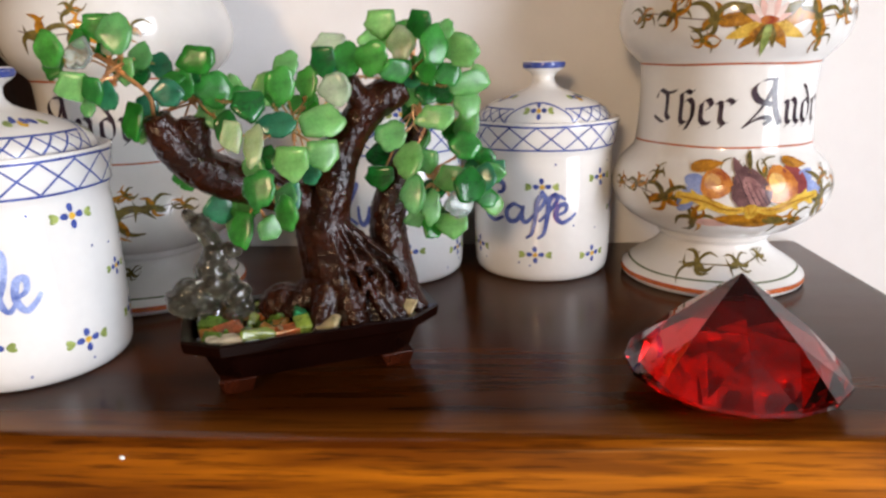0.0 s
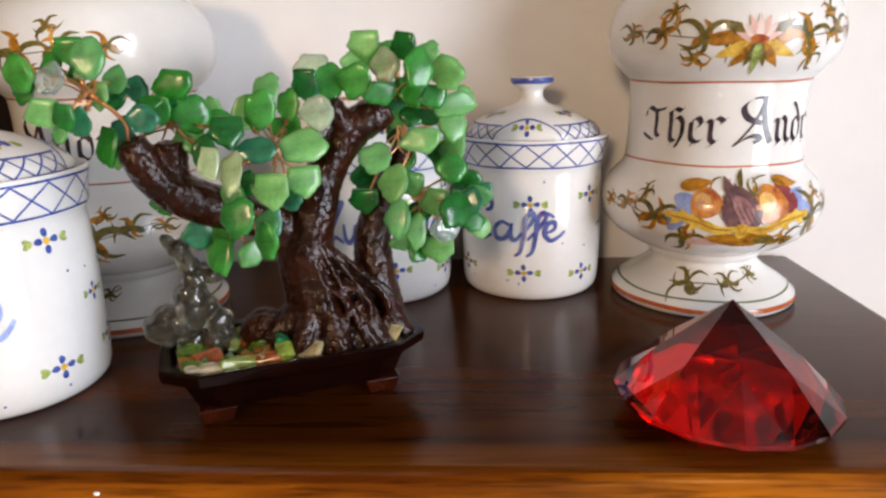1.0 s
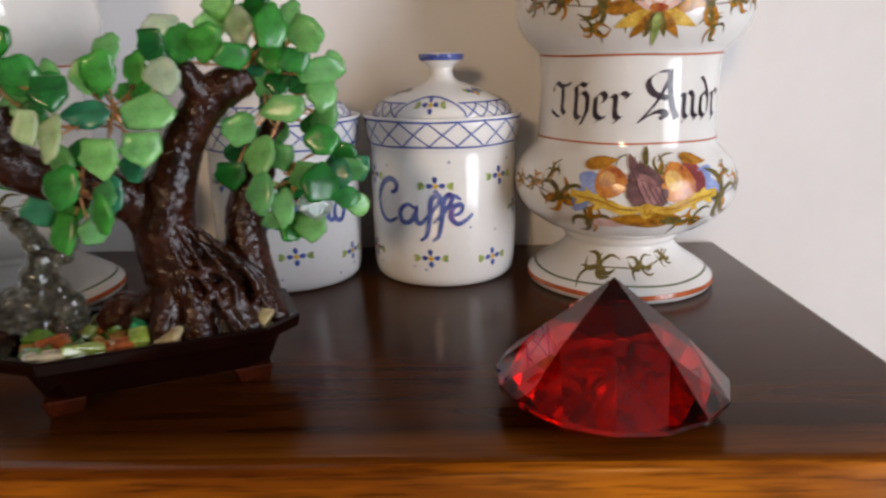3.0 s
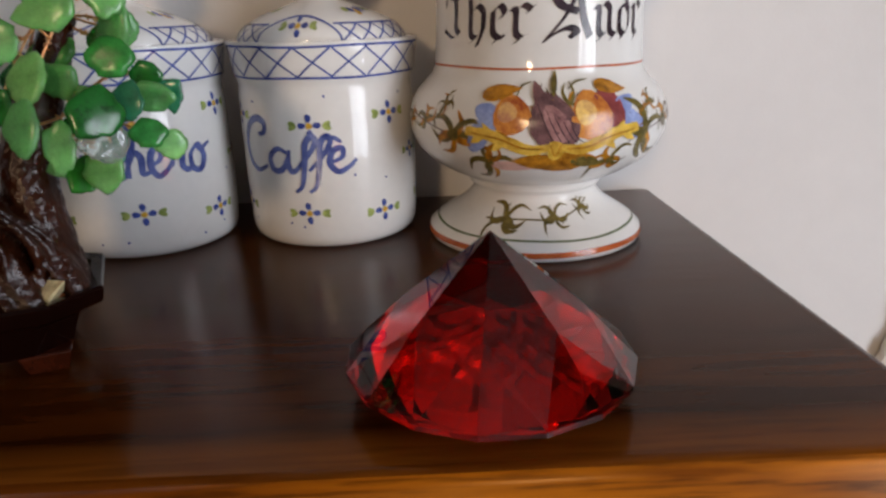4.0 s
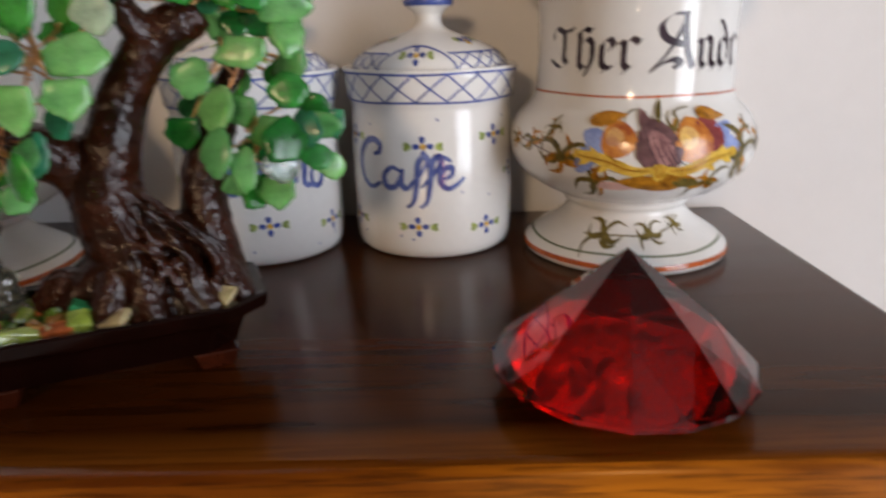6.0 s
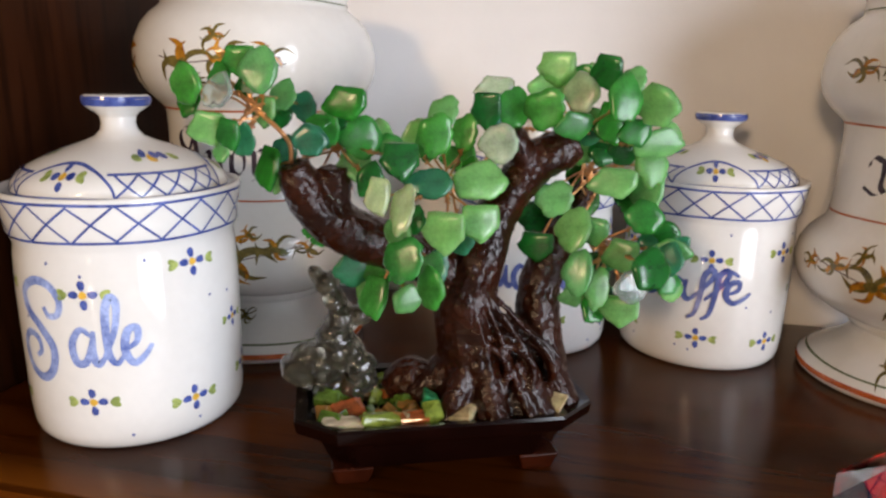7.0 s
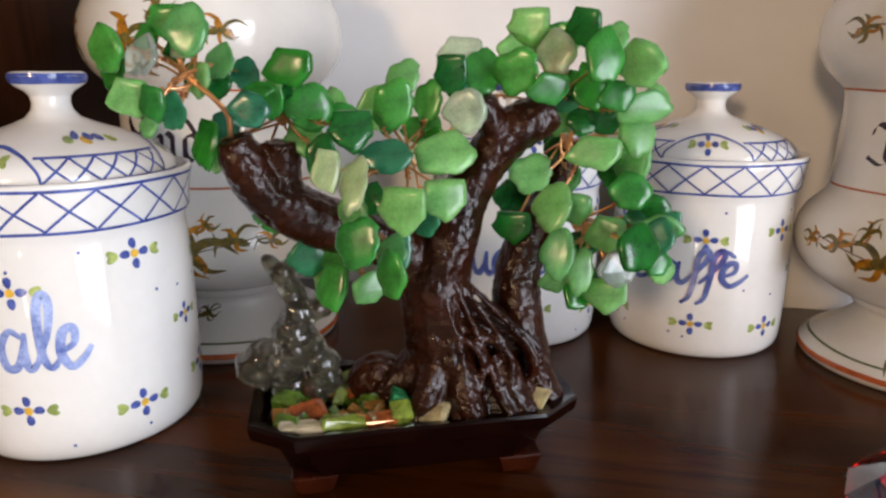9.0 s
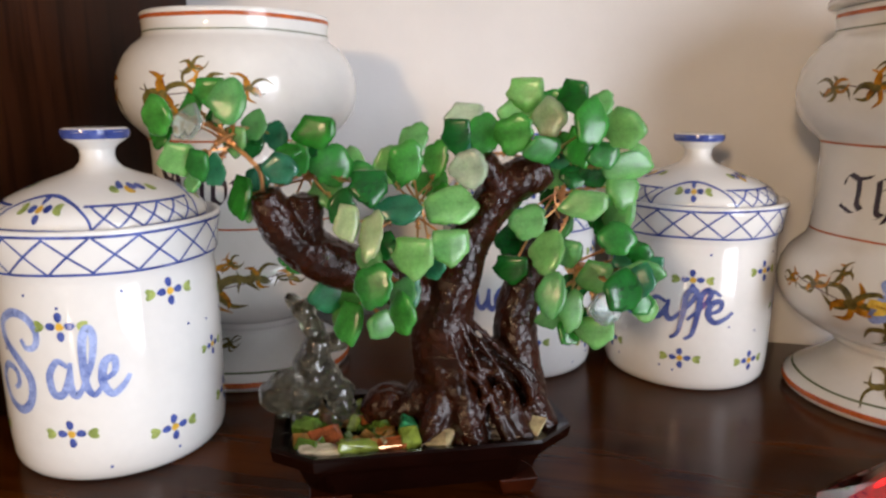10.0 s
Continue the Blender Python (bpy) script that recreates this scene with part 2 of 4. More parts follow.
def box(bm, lo, hi, bevel=0.0, seg=2):
    r = bmesh.ops.create_cube(bm, size=1.0)
    lo, hi = Vector(lo), Vector(hi)
    for v in r["verts"]:
        v.co = Vector(((v.co[i] + 0.5) * (hi[i] - lo[i]) + lo[i] for i in range(3)))
    if bevel:
        ed = list({e for v in r["verts"] for e in v.link_edges})
        bmesh.ops.bevel(bm, geom=ed, offset=bevel, segments=seg, affect="EDGES", profile=0.5)
    return bm


def spline(pts, n):
    """Catmull-Rom through rows of numbers, n steps a span."""
    P = [np.array(p, float) for p in pts]
    P = [2 * P[0] - P[1], *P, 2 * P[-1] - P[-2]]
    out = []
    for i in range(1, len(P) - 2):
        a, b, c, d = P[i - 1:i + 3]
        for k in range(n):
            t = k / n
            out.append(0.5 * (2 * b + (c - a) * t + (2 * a - 5 * b + 4 * c - d) * t * t + (3 * b - a - 3 * c + d) * t ** 3))
    out.append(P[-2])
    return out


def revolve(bm, profile, seg=96, mat_index=0):
    """A surface of revolution about z from rows (radius, z)."""
    rings = []
    for r, z in profile:
        if r < 1e-5:
            rings.append([bm.verts.new((0, 0, z))])
        else:
            rings.append([bm.verts.new((r * math.sin(2 * math.pi * k / seg), -r * math.cos(2 * math.pi * k / seg), z)) for k in range(seg)])
    for a, b in zip(rings, rings[1:]):
        for k in range(seg):
            q = [a[k % len(a)], a[(k + 1) % len(a)], b[(k + 1) % len(b)], b[k % len(b)]]
            q = list(dict.fromkeys(q))
            if len(q) > 2:
                f = bm.faces.new(q)
                f.material_index = mat_index
    return bm


def tube(bm, pts, sides=8, n=6, cap=True):
    """A round tube along a spline of rows (x, y, z, radius)."""
    S = spline(pts, n)
    rings = []
    for i, s in enumerate(S):
        d = Vector((S[min(i + 1, len(S) - 1)] - S[max(i - 1, 0)])[:3]).normalized()
        u = d.cross(Vector((0.31, 0.92, 0.23))).normalized()
        w = d.cross(u)
        rings.append([bm.verts.new(Vector(s[:3]) + float(s[3]) * (math.cos(2 * math.pi * k / sides) * u + math.sin(2 * math.pi * k / sides) * w)) for k in range(sides)])
    for a, b in zip(rings, rings[1:]):
        for k in range(sides):
            bm.faces.new((a[k], a[(k + 1) % sides], b[(k + 1) % sides], b[k]))
    if cap:
        bm.faces.new(rings[0])
        bm.faces.new(rings[-1])
    return bm


class Painter:
    """Brush work on a surface of revolution: strokes and dabs of thin paint lying on the glaze. u runs along the arc from ang (degrees), v up from z0; metres."""

    def __init__(self, profile, ang=0.0, z0=0.0, lift=0.0003):
        self.prof, self.ang, self.z0, self.lift = profile, ang, z0, lift
        zs = [p[1] for p in profile]
        rs = [p[0] for p in profile]
        self.zs, self.rs = np.array(zs), np.array(rs)
        self.bm, self.gain = bmesh.new(), 1.0
        self.ref = float(np.interp(z0, self.zs, self.rs))

    def at(self, u, v, extra=0.0):
        u, v = u * self.gain, v * self.gain
        z = self.z0 + v
        r = float(np.interp(z, self.zs, self.rs))
        dz = 0.001
        slope = (float(np.interp(z + dz, self.zs, self.rs)) - float(np.interp(z - dz, self.zs, self.rs))) / (2 * dz)
        k = (self.lift + extra) / math.sqrt(1 + slope * slope)
        a = radians(self.ang) + u / self.ref
        r += k
        return Vector((r * math.sin(a), -r * math.cos(a), z - slope * k))

    def stroke(self, pts, width, m=0, n=6, nib=None, taper=True, extra=0.0):
        """A ribbon along rows (u, v); with nib (degrees) it is drawn by a broad pen."""
        S = spline(pts, n)
        L = []
        for i, s in enumerate(S):
            d = S[min(i + 1, len(S) - 1)] - S[max(i - 1, 0)]
            d = d / (np.hypot(*d[:2]) + 1e-9)
            t = i / (len(S) - 1)
            w = width
            if taper == 2:
                w *= 0.06 + 1.15 * (t + 0.12) ** 0.6 * (1.0 - t) ** 0.9 * 1.6
            elif taper:
                w *= 0.35 + 0.65 * math.sin(math.pi * (0.08 + 0.84 * t))
            if nib is None:
                o = np.array((-d[1], d[0])) * w / 2
            else:
                o = np.array((math.cos(radians(nib)), math.sin(radians(nib)))) * w / 2 + np.array((-d[1], d[0])) * w * 0.09
            L.append([self.bm.verts.new(self.at(*(s[:2] + o * k), extra)) for k in (1, 0, -1)])
        for a, b in zip(L, L[1:]):
            for k in range(2):
                f = self.bm.faces.new((a[k], a[k + 1], b[k + 1], b[k]))
                f.material_index = m

    def dab(self, u, v, ru, rv, m=0, turn=0.0, rings=3, seg=14, point=0.0, extra=0.0, wob=0.06):
        """A rounded spot; point draws one end out like a leaf."""
        c, s = math.cos(radians(turn)), math.sin(radians(turn))
        old = [self.bm.verts.new(self.at(u, v, extra))]
        ph = random.uniform(0, 6)
        for j in range(1, rings + 1):
            cur = []
            for k in range(seg):
                a = 2 * math.pi * k / seg
                q = j / rings * (1 + wob * math.sin(3 * a + ph))
                x, y = ru * q * math.cos(a), rv * q * math.sin(a)
                if point and x > 0:
                    y *= 1 - point * (x / ru) ** 2
                    x *= 1 + 0.3 * point
                cur.append(self.bm.verts.new(self.at(u + x * c - y * s, v + x * s + y * c, extra)))
            for k in range(seg):
                q = [old[k % len(old)], old[(k + 1) % len(old)], cur[(k + 1) % seg], cur[k]]
                f = self.bm.faces.new(list(dict.fromkeys(q)))
                f.material_index = m
            old = cur

    def ring(self, v, width, m=0, seg=120, wob=0.0003):
        rows = []
        ph = random.uniform(0, 6)
        for k in range(seg):
            a = 2 * math.pi * k / seg
            w = v + wob * math.sin(5 * a + ph)
            rows.append([self.bm.verts.new(self.at(a * self.ref, w + e * width / 2)) for e in (-1, -0.5, 0, 0.5, 1)])
        for k in range(seg):
            a, b = rows[k], rows[(k + 1) % seg]
            for j in range(4):
                f = self.bm.faces.new((a[j], b[j], b[j + 1], a[j + 1]))
                f.material_index = m

    def done(self, name, mats, parent, label=""):
        return part(name, self.bm, mats, parent, label)


# ---- the room ----
def wall(name, lo, hi, material, label):
    bm = bmesh.new()
    box(bm, lo, hi)
    ob = part(name, bm, material, None, smooth=False)
    return tagged(ob, label, "wall", kind="structure")


wall("wall_north", (ROOM_L - 0.1, WALL_Y, FLOOR), (ROOM_R + 0.1, WALL_Y + 0.12, CEIL), M["wall"], "off-white plastered wall behind the table")
wall("wall_west", (ROOM_L - 0.1, ROOM_F, FLOOR), (ROOM_L, WALL_Y, CEIL), M["far_wall"], "plain plastered side wall, darkened to cut bounced light")
bm = bmesh.new()
for lo, hi in (((ROOM_R, ROOM_F, FLOOR), (ROOM_R + 0.12, -2.0, CEIL)), ((ROOM_R, -0.6, FLOOR), (ROOM_R + 0.12, WALL_Y, CEIL)), ((ROOM_R, -2.0, 1.3), (ROOM_R + 0.12, -0.6, CEIL))):
    box(bm, lo, hi)
tagged(part("wall_east", bm, M["far_wall"], None, smooth=False), "plastered wall with a tall glazed door, darkened to cut bounced light", "wall", kind="structure")
# the high and low openings are made up to hold the warm lamps
bm = bmesh.new()
for lo, hi in (((ROOM_L - 0.1, FLOOR), (-0.92, CEIL)), ((-0.92, FLOOR), (-0.56, 0.80)), ((-0.92, 1.20), (-0.56, CEIL)), ((-0.56, -0.43), (-0.44, CEIL)), ((-0.56, FLOOR), (-0.44, -0.77)), ((-0.44, FLOOR), (ROOM_R + 0.12, CEIL))):
    box(bm, (lo[0], ROOM_F - 0.12, lo[1]), (hi[0], ROOM_F, hi[1]))
tagged(part("wall_south", bm, M["far_wall"], None, smooth=False), "plastered wall with openings added for two lamps, darkened to cut bounced light", "wall", kind="structure")
bm = bmesh.new()
box(bm, (ROOM_L - 0.1, ROOM_F - 0.12, FLOOR - 0.1), (ROOM_R + 0.12, WALL_Y + 0.12, FLOOR))
tagged(part("floor", bm, M["floor"], None, smooth=False), "pale tiled floor below the table", "floor", kind="structure")
bm = bmesh.new()
box(bm, (ROOM_L - 0.1, ROOM_F - 0.12, CEIL), (ROOM_R + 0.12, WALL_Y + 0.12, CEIL + 0.1))
tagged(part("ceiling", bm, M["ceiling"], None, smooth=False), "plain ceiling of the room, darkened to cut bounced light", "ceiling", kind="structure")
door = thing("door_1", pose(ROOM_R, -1.3, FLOOR), "tall glazed balcony door with white frame", "door", kind="structure")
for y0, y1 in ((-0.7, -0.64), (-0.235, -0.165), (0.64, 0.7)):
    part("door_frame", box(bmesh.new(), (0.01, y0, 0), (0.06, y1, 2.1), 0.004), M["frame"], door)
for z0, z1 in ((0.0, 0.09), (2.02, 2.1)):
    part("rail", box(bmesh.new(), (0.012, -0.64, z0), (0.058, 0.64, z1), 0.004), M["frame"], door)

# tall dark cabinet at the table's end: side, front and top boards
cab = thing("cabinet", pose(-0.358, 0.3, FLOOR), "tall dark brown wooden cabinet against the wall", "cabinet")
part("side_panel", box(bmesh.new(), (-0.022, 0, 0), (0, 0.338, 2.1), 0.003), M["panel"], cab)
part("side_panel", box(bmesh.new(), (-0.522, 0, 0), (-0.5, 0.338, 2.1), 0.003), M["panel"], cab)
part("front_panel", box(bmesh.new(), (-0.498, 0.004, 0.02), (-0.024, 0.022, 2.08), 0.003), M["panel"], cab)
part("top", box(bmesh.new(), (-0.53, -0.008, 2.102), (0.008, 0.338, 2.13), 0.004), M["panel"], cab)

# ---- the table ----
X0, X1, X1B, YF, YB, THICK, CORNER = -0.354, 0.391, 0.383, 0.259, 0.634, 0.0425, 0.030
table = thing("console_table", pose(0, 0, FLOOR), "dark walnut table top with glossy varnish and rounded front edge", "table")
bm = bmesh.new()
outline = [(X0, YB), (X0, YF)]
outline += [(X1 - CORNER + CORNER * math.sin(a), YF + CORNER - CORNER * math.cos(a)) for a in (radians(9 * k) for k in range(11))]
outline += [(X1B, YB)]
lowf = bm.faces.new([bm.verts.new((x, y, -FLOOR - THICK)) for x, y in outline])
up = bmesh.ops.extrude_face_region(bm, geom=[lowf])
bmesh.ops.translate(bm, verts=[g for g in up["geom"] if isinstance(g, bmesh.types.BMVert)], vec=(0, 0, THICK))
for v in bm.verts:
    if v.co.z < -FLOOR - 0.5 * THICK and v.co.y < YF + CORNER + 1e-4:
        v.co.y -= 0.0110 * (1 - (v.co.y - YF) / CORNER)
rim = [e for e in bm.edges if abs(e.verts[0].co.z - e.verts[1].co.z) < 1e-6 and not all(abs(v.co.x - X0) < 1e-5 for v in e.verts) and not all(abs(v.co.y - YB) < 1e-5 for v in e.verts)]
bmesh.ops.bevel(bm, geom=rim, offset=0.0075, segments=5, affect="EDGES", profile=0.55)
bm.normal_update()
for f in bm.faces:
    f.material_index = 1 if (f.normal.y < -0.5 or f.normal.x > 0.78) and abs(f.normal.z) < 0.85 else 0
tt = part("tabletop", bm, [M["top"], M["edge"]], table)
bv = tt.modifiers.new("normals", "WEIGHTED_NORMAL")
bv.keep_sharp = True
part("apron", box(bmesh.new(), (X0 + 0.08, YF + 0.09, -FLOOR - 0.12), (X1 - 0.2, YF + 0.11, -FLOOR - THICK), 0.002), M["top"], table)
part("apron", box(bmesh.new(), (X0 + 0.08, YB - 0.06, -FLOOR - 0.12), (X1 - 0.2, YB - 0.04, -FLOOR - THICK), 0.002), M["top"], table)
for lx in (X0 + 0.06, X1 - 0.2):
    for ly in (YF + 0.08, YB - 0.07):
        part("leg", box(bmesh.new(), (lx - 0.022, ly - 0.001, 0), (lx + 0.022, ly + 0.042, -FLOOR - THICK), 0.004), M["top"], table)
bm = bmesh.new()
bmesh.ops.create_icosphere(bm, subdivisions=2, radius=0.0016)
for v in bm.verts:
    v.co = Vector((v.co.x * 1.2, v.co.y * 0.4, v.co.z))
fl = part("paint_fleck", bm, M["fleck"], table)
fl.location = (-0.142, YF - 0.0022, -FLOOR - 0.0115)

# ---- ceramic jars ----
JAR = [(0.0, 0.0015), (0.052, 0.001), (0.0555, 0.0), (0.0585, 0.0015), (0.0607, 0.0045), (0.0618, 0.009), (0.0624, 0.02), (0.0628, 0.05), (0.0628, 0.085), (0.0620, 0.104), (0.0612, 0.110), (0.0622, 0.113), (0.0640, 0.117),
       (0.0650, 0.124), (0.0662, 0.132), (0.0672, 0.1372), (0.0668, 0.1388), (0.0650, 0.1390), (0.0630, 0.1375), (0.0600, 0.1368), (0.0, 0.1366)]
LID = [(0.0590, 0.1369), (0.0592, 0.139), (0.0580, 0.1425), (0.0545, 0.1466), (0.048, 0.1508), (0.039, 0.1550), (0.029, 0.1588), (0.020, 0.1618), (0.0135, 0.1645), (0.0103, 0.168), (0.0094, 0.1715), (0.0100, 0.1750)]
KNOB = [(0.0100, 0.1750), (0.0122, 0.1775), (0.0160, 0.1798), (0.0180, 0.1815), (0.0186, 0.1838), (0.0182, 0.1860), (0.0165, 0.1870), (0.011, 0.1867), (0.0, 0.1864)]
KNOB_RIM = [(0.0160, 0.1798), (0.0180, 0.1815), (0.0187, 0.1838), (0.0183, 0.1862)]
BODY_SIDE, LID_SIDE = JAR[2:16], LID[:9]


def flower_mesh(profile, z0, size=1.0, name="flower"):
    """Four blue petals round a yellow spot, with a green leaf at each side."""
    p = Painter(profile, 0.0, z0)
    s = 0.001 * size
    for a in (4, 96, 178, 272):
        p.dab(5.1 * s * math.cos(radians(a)), 5.1 * s * math.sin(radians(a)), 2.75 * s, 2.1 * s, 0, turn=a, seg=10, rings=2)
    p.dab(0, 0, 2.2 * s, 2.1 * s, 1, seg=10, rings=2, extra=0.0001)
    for d in (-1, 1):
        for t in (28, -28):
            p.dab(d * 11.5 * s, (0.9 if t > 0 else -0.9) * s, 3.1 * s, 1.9 * s, 2, turn=t * d, seg=10, rings=2, extra=0.0001 if t > 0 else 0)
    return mesh_of(p.bm, name, [M["blue"], M["yellow"], M["leaf_paint"]])


FLOWER_LID = flower_mesh(LID_SIDE, 0.1478, 0.85)
FLOWERS = {}


def flower(z):
    if z not in FLOWERS:
        FLOWERS[z] = flower_mesh(BODY_SIDE, z, 0.8 if 0.05 < z < 0.07 else 1.0)
    return FLOWERS[z]


LETTERS = dict(
    C=[[(0.62, 1.5), (0.86, 1.62), (0.88, 1.98), (0.56, 2.15), (0.16, 1.8), (-0.06, 1.1), (0.06, 0.35), (0.46, 0.0), (0.9, 0.25)]],
    a=[[(0.66, 0.82), (0.36, 0.98), (0.08, 0.6), (0.16, 0.12), (0.46, 0.12), (0.68, 0.6), (0.74, 0.95)], [(0.74, 0.95), (0.68, 0.35), (0.8, 0.06), (1.04, 0.25)]],
    f=[[(-0.1, 0.1), (0.3, 0.7), (0.54, 1.25), (0.46, 1.5), (0.26, 1.2), (0.2, 0.4), (0.08, -0.5), (-0.14, -0.8)]],
    e=[[(0.05, 0.4), (0.42, 0.62), (0.44, 0.98), (0.18, 0.9), (0.08, 0.4), (0.3, 0.04), (0.62, 0.22), (0.84, 0.5)]],
    S=[[(1.16, 1.50), (1.34, 1.28), (1.66, 1.36), (1.74, 1.72), (1.42, 2.08), (0.86, 2.16), (0.34, 1.86), (0.44, 1.36), (0.94, 0.94), (1.36, 0.42), (1.24, -0.18), (0.78, -0.46), (0.22, -0.22), (0.04, 0.36), (0.34, 0.72), (0.76, 0.62), (0.84, 0.30), (0.62, 0.12)]],
    l=[[(0.0, 0.2), (0.34, 0.9), (0.46, 1.6), (0.3, 1.82), (0.14, 1.4), (0.14, 0.4), (0.34, 0.06), (0.6, 0.3)]],
    Z=[[(0.05, 1.55), (0.3, 1.8), (0.7, 1.7), (0.95, 1.85), (0.5, 1.0), (0.1, 0.1), (0.5, 0.25), (0.95, 0.05)]],
    u=[[(0.05, 0.9), (0.1, 0.3), (0.3, 0.06), (0.55, 0.4), (0.62, 0.92)], [(0.62, 0.92), (0.6, 0.3), (0.75, 0.08), (0.9, 0.25)]],
    c=[[(0.55, 0.75), (0.32, 0.96), (0.08, 0.55), (0.2, 0.08), (0.5, 0.1), (0.7, 0.35)]],
    h=[[(0.0, 0.2), (0.3, 1.0), (0.38, 1.7), (0.22, 1.8), (0.12, 1.2), (0.1, 0.05)], [(0.12, 0.5), (0.36, 0.92), (0.56, 0.7), (0.54, 0.2), (0.8, 0.2)]],
    r=[[(0.0, 0.3), (0.18, 0.95), (0.42, 0.85), (0.38, 0.3), (0.6, 0.1), (0.75, 0.35)]],
    o=[[(0.36, 0.95), (0.08, 0.6), (0.14, 0.12), (0.46, 0.06), (0.64, 0.5), (0.42, 0.95), (0.5, 0.75), (0.95, 0.95)]],
)


def jar(place, turn, label, word, unit, off, height, tall=1.0, lid_off=0.0, wide_by=1.0, paint="letter_blue", blooms=()):
    """A lidded kitchen jar: body and lid with blue lattice bands, small flowers and a brush-written word."""
    t = thing("ceramic_jar", pose(*place), label, "jar", "kitchen jars")
    body = part("body", revolve(bmesh.new(), JAR, 112), M["ceramic"], t)
    lid = part("lid", revolve(bmesh.new(), LID, 112), M["ceramic"], t)
    knob = part("knob", revolve(bmesh.new(), KNOB, 64), M["ceramic"], lid)
    p = Painter(KNOB_RIM, 0, 0.1838)
    p.ring(-0.0002, 0.0022, 0, 64, 0.0001)
    p.ring(0.0016, 0.0014, 0, 64, 0.0001)
    p.ring(-0.0018, 0.0016, 0, 64, 0.0001)
    p.done("knob_rim", [M["blue"]], lid, "blue painted rim of the knob")
    # lattice round the rim
    p = Painter(JAR[11:16], turn, 0.1262)
    p.ring(-0.0098, 0.0015)
    p.ring(0.0098, 0.0015)
    n = 18
    step = 2 * math.pi * p.ref / n
    for k in range(n):
        j = random.uniform(-0.0012, 0.0012)
        p.stroke([(k * step + j, -0.0092), ((k + 0.5) * step, 0.0003), ((k + 1) * step - j, 0.0092)], 0.0012, 0, 4, taper=False, extra=0.0001)
        p.stroke([(k * step - j, 0.0092), ((k + 0.5) * step, -0.0003), ((k + 1) * step + j, -0.0092)], 0.0012, 0, 4, taper=False)
    p.done("lattice_band", [M["blue"]], body, "blue painted lattice")
    # lid: three arches with a flower, lattice between
    top = turn + lid_off
    p = Painter(LID_SIDE, top, 0.1410)
    p.ring(-0.0032, 0.0012)
    third = 2 * math.pi / 3
    for q in range(3):
        c = q * third * p.ref
        arch = [(c + 0.029 * math.sin(a), -0.003 + 0.0155 * math.cos(a)) for a in (radians(d) for d in (-90, -70, -45, -20, 0, 20, 45, 70, 90))]
        p.stroke(arch, 0.0013, 0, 4, taper=False, extra=0.0001)
        lo, hi = c + 0.029, c + third * p.ref - 0.029
        p.stroke([(lo - 0.004, 0.0078), ((lo + hi) / 2, 0.0078), (hi + 0.004, 0.0078)], 0.0011, 0, 6, taper=False)
        for k in range(5):
            a, b = lo + (hi - lo) * k / 5, lo + (hi - lo) * (k + 1) / 5
            p.stroke([(a, -0.003), ((a + b) / 2, 0.0022), (b, 0.0075)], 0.0011, 0, 3, taper=False)
            p.stroke([(a, 0.0075), ((a + b) / 2, 0.0022), (b, -0.003)], 0.0011, 0, 3, taper=False, extra=0.0001)
    p.done("lid_lattice", [M["blue"]], lid, "blue painted arches and lattice")
    for q in range(3):
        part("flower", FLOWER_LID, None, lid).rotation_euler = (0, 0, radians(top + 120 * q))
        up = Painter(LID_SIDE, top, 0.1560)
        c = (q + 0.5) * third * up.ref
        for d, m in ((-0.010, 2), (-0.006, 0), (0.0, 0), (0.0045, 0), (0.010, 2), (-0.0025, 1)):
            up.dab(c + d, random.uniform(-0.0016, 0.0016), 0.0024, 0.0016, m, turn=random.uniform(-40, 40), seg=9, rings=1)
        up.done("sprig", [M["blue"], M["yellow"], M["leaf_paint"]], lid, "small painted sprig")["kind"] = "stuff"
    # flowers on the body
    for a, z in blooms + ((112, 0.091), (180, 0.091), (248, 0.091), (304, 0.091), (97, 0.028), (147, 0.028), (197, 0.028), (247, 0.028), (303, 0.028), (142, 0.062), (214, 0.062), (278, 0.062)):
        part("flower", flower(z), None, body).rotation_euler = (0, 0, radians(turn + a))
    p = Painter(BODY_SIDE, turn, 0.06)
    for k in range(22):
        p.dab(math.radians(k * 16.4 + random.uniform(-5, 5)) * p.ref, random.choice((-0.045, -0.012, 0.018, 0.042, -0.05)) + random.uniform(-0.004, 0.004), 0.0009, 0.0009, 0, seg=7, rings=1)
    p.done("dots", [M["blue"]], body, "small blue painted dots")["kind"] = "stuff"
    # the word
    p = Painter(BODY_SIDE, turn + off, height)
    x = 0.0
    wide = dict(C=0.95, a=0.98, f=0.42, e=0.8, S=1.95, l=0.52, Z=0.95, u=0.85, c=0.6, h=0.75, r=0.65, o=0.9)
    total = sum(wide[c] for c in word)
    for c in word:
        for s in LETTERS[c]:
            p.stroke([((x + a - total / 2) * unit[0], b * unit[1]) for a, b in s], 0.0052 if c in "CSZ" else 0.0044, 0, 7, extra=0.0001 * (len(s) % 3))
        x += wide[c]
    if word == "Caffe":
        p.stroke([((x - 0.62 - total / 2) * unit[0], 1.5 * unit[1]), ((x - 0.5 - total / 2) * unit[0], 1.36 * unit[1]), ((x - 0.36 - total / 2) * unit[0], 1.22 * unit[1])], 0.003)
    p.done("lettering", [M[paint]], body, "blue brush lettering")
    t.scale = (wide_by, wide_by, tall)
    return t


jar((0.1125, 0.5675, 0), -9, "white glazed jar lettered for coffee, blue lattice rim", "Caffe", (0.0235, 0.0165), -8, 0.0545, blooms=((4, 0.086), (56, 0.091), (78, 0.062), (-0.5, 0.0265), (49, 0.0238)))
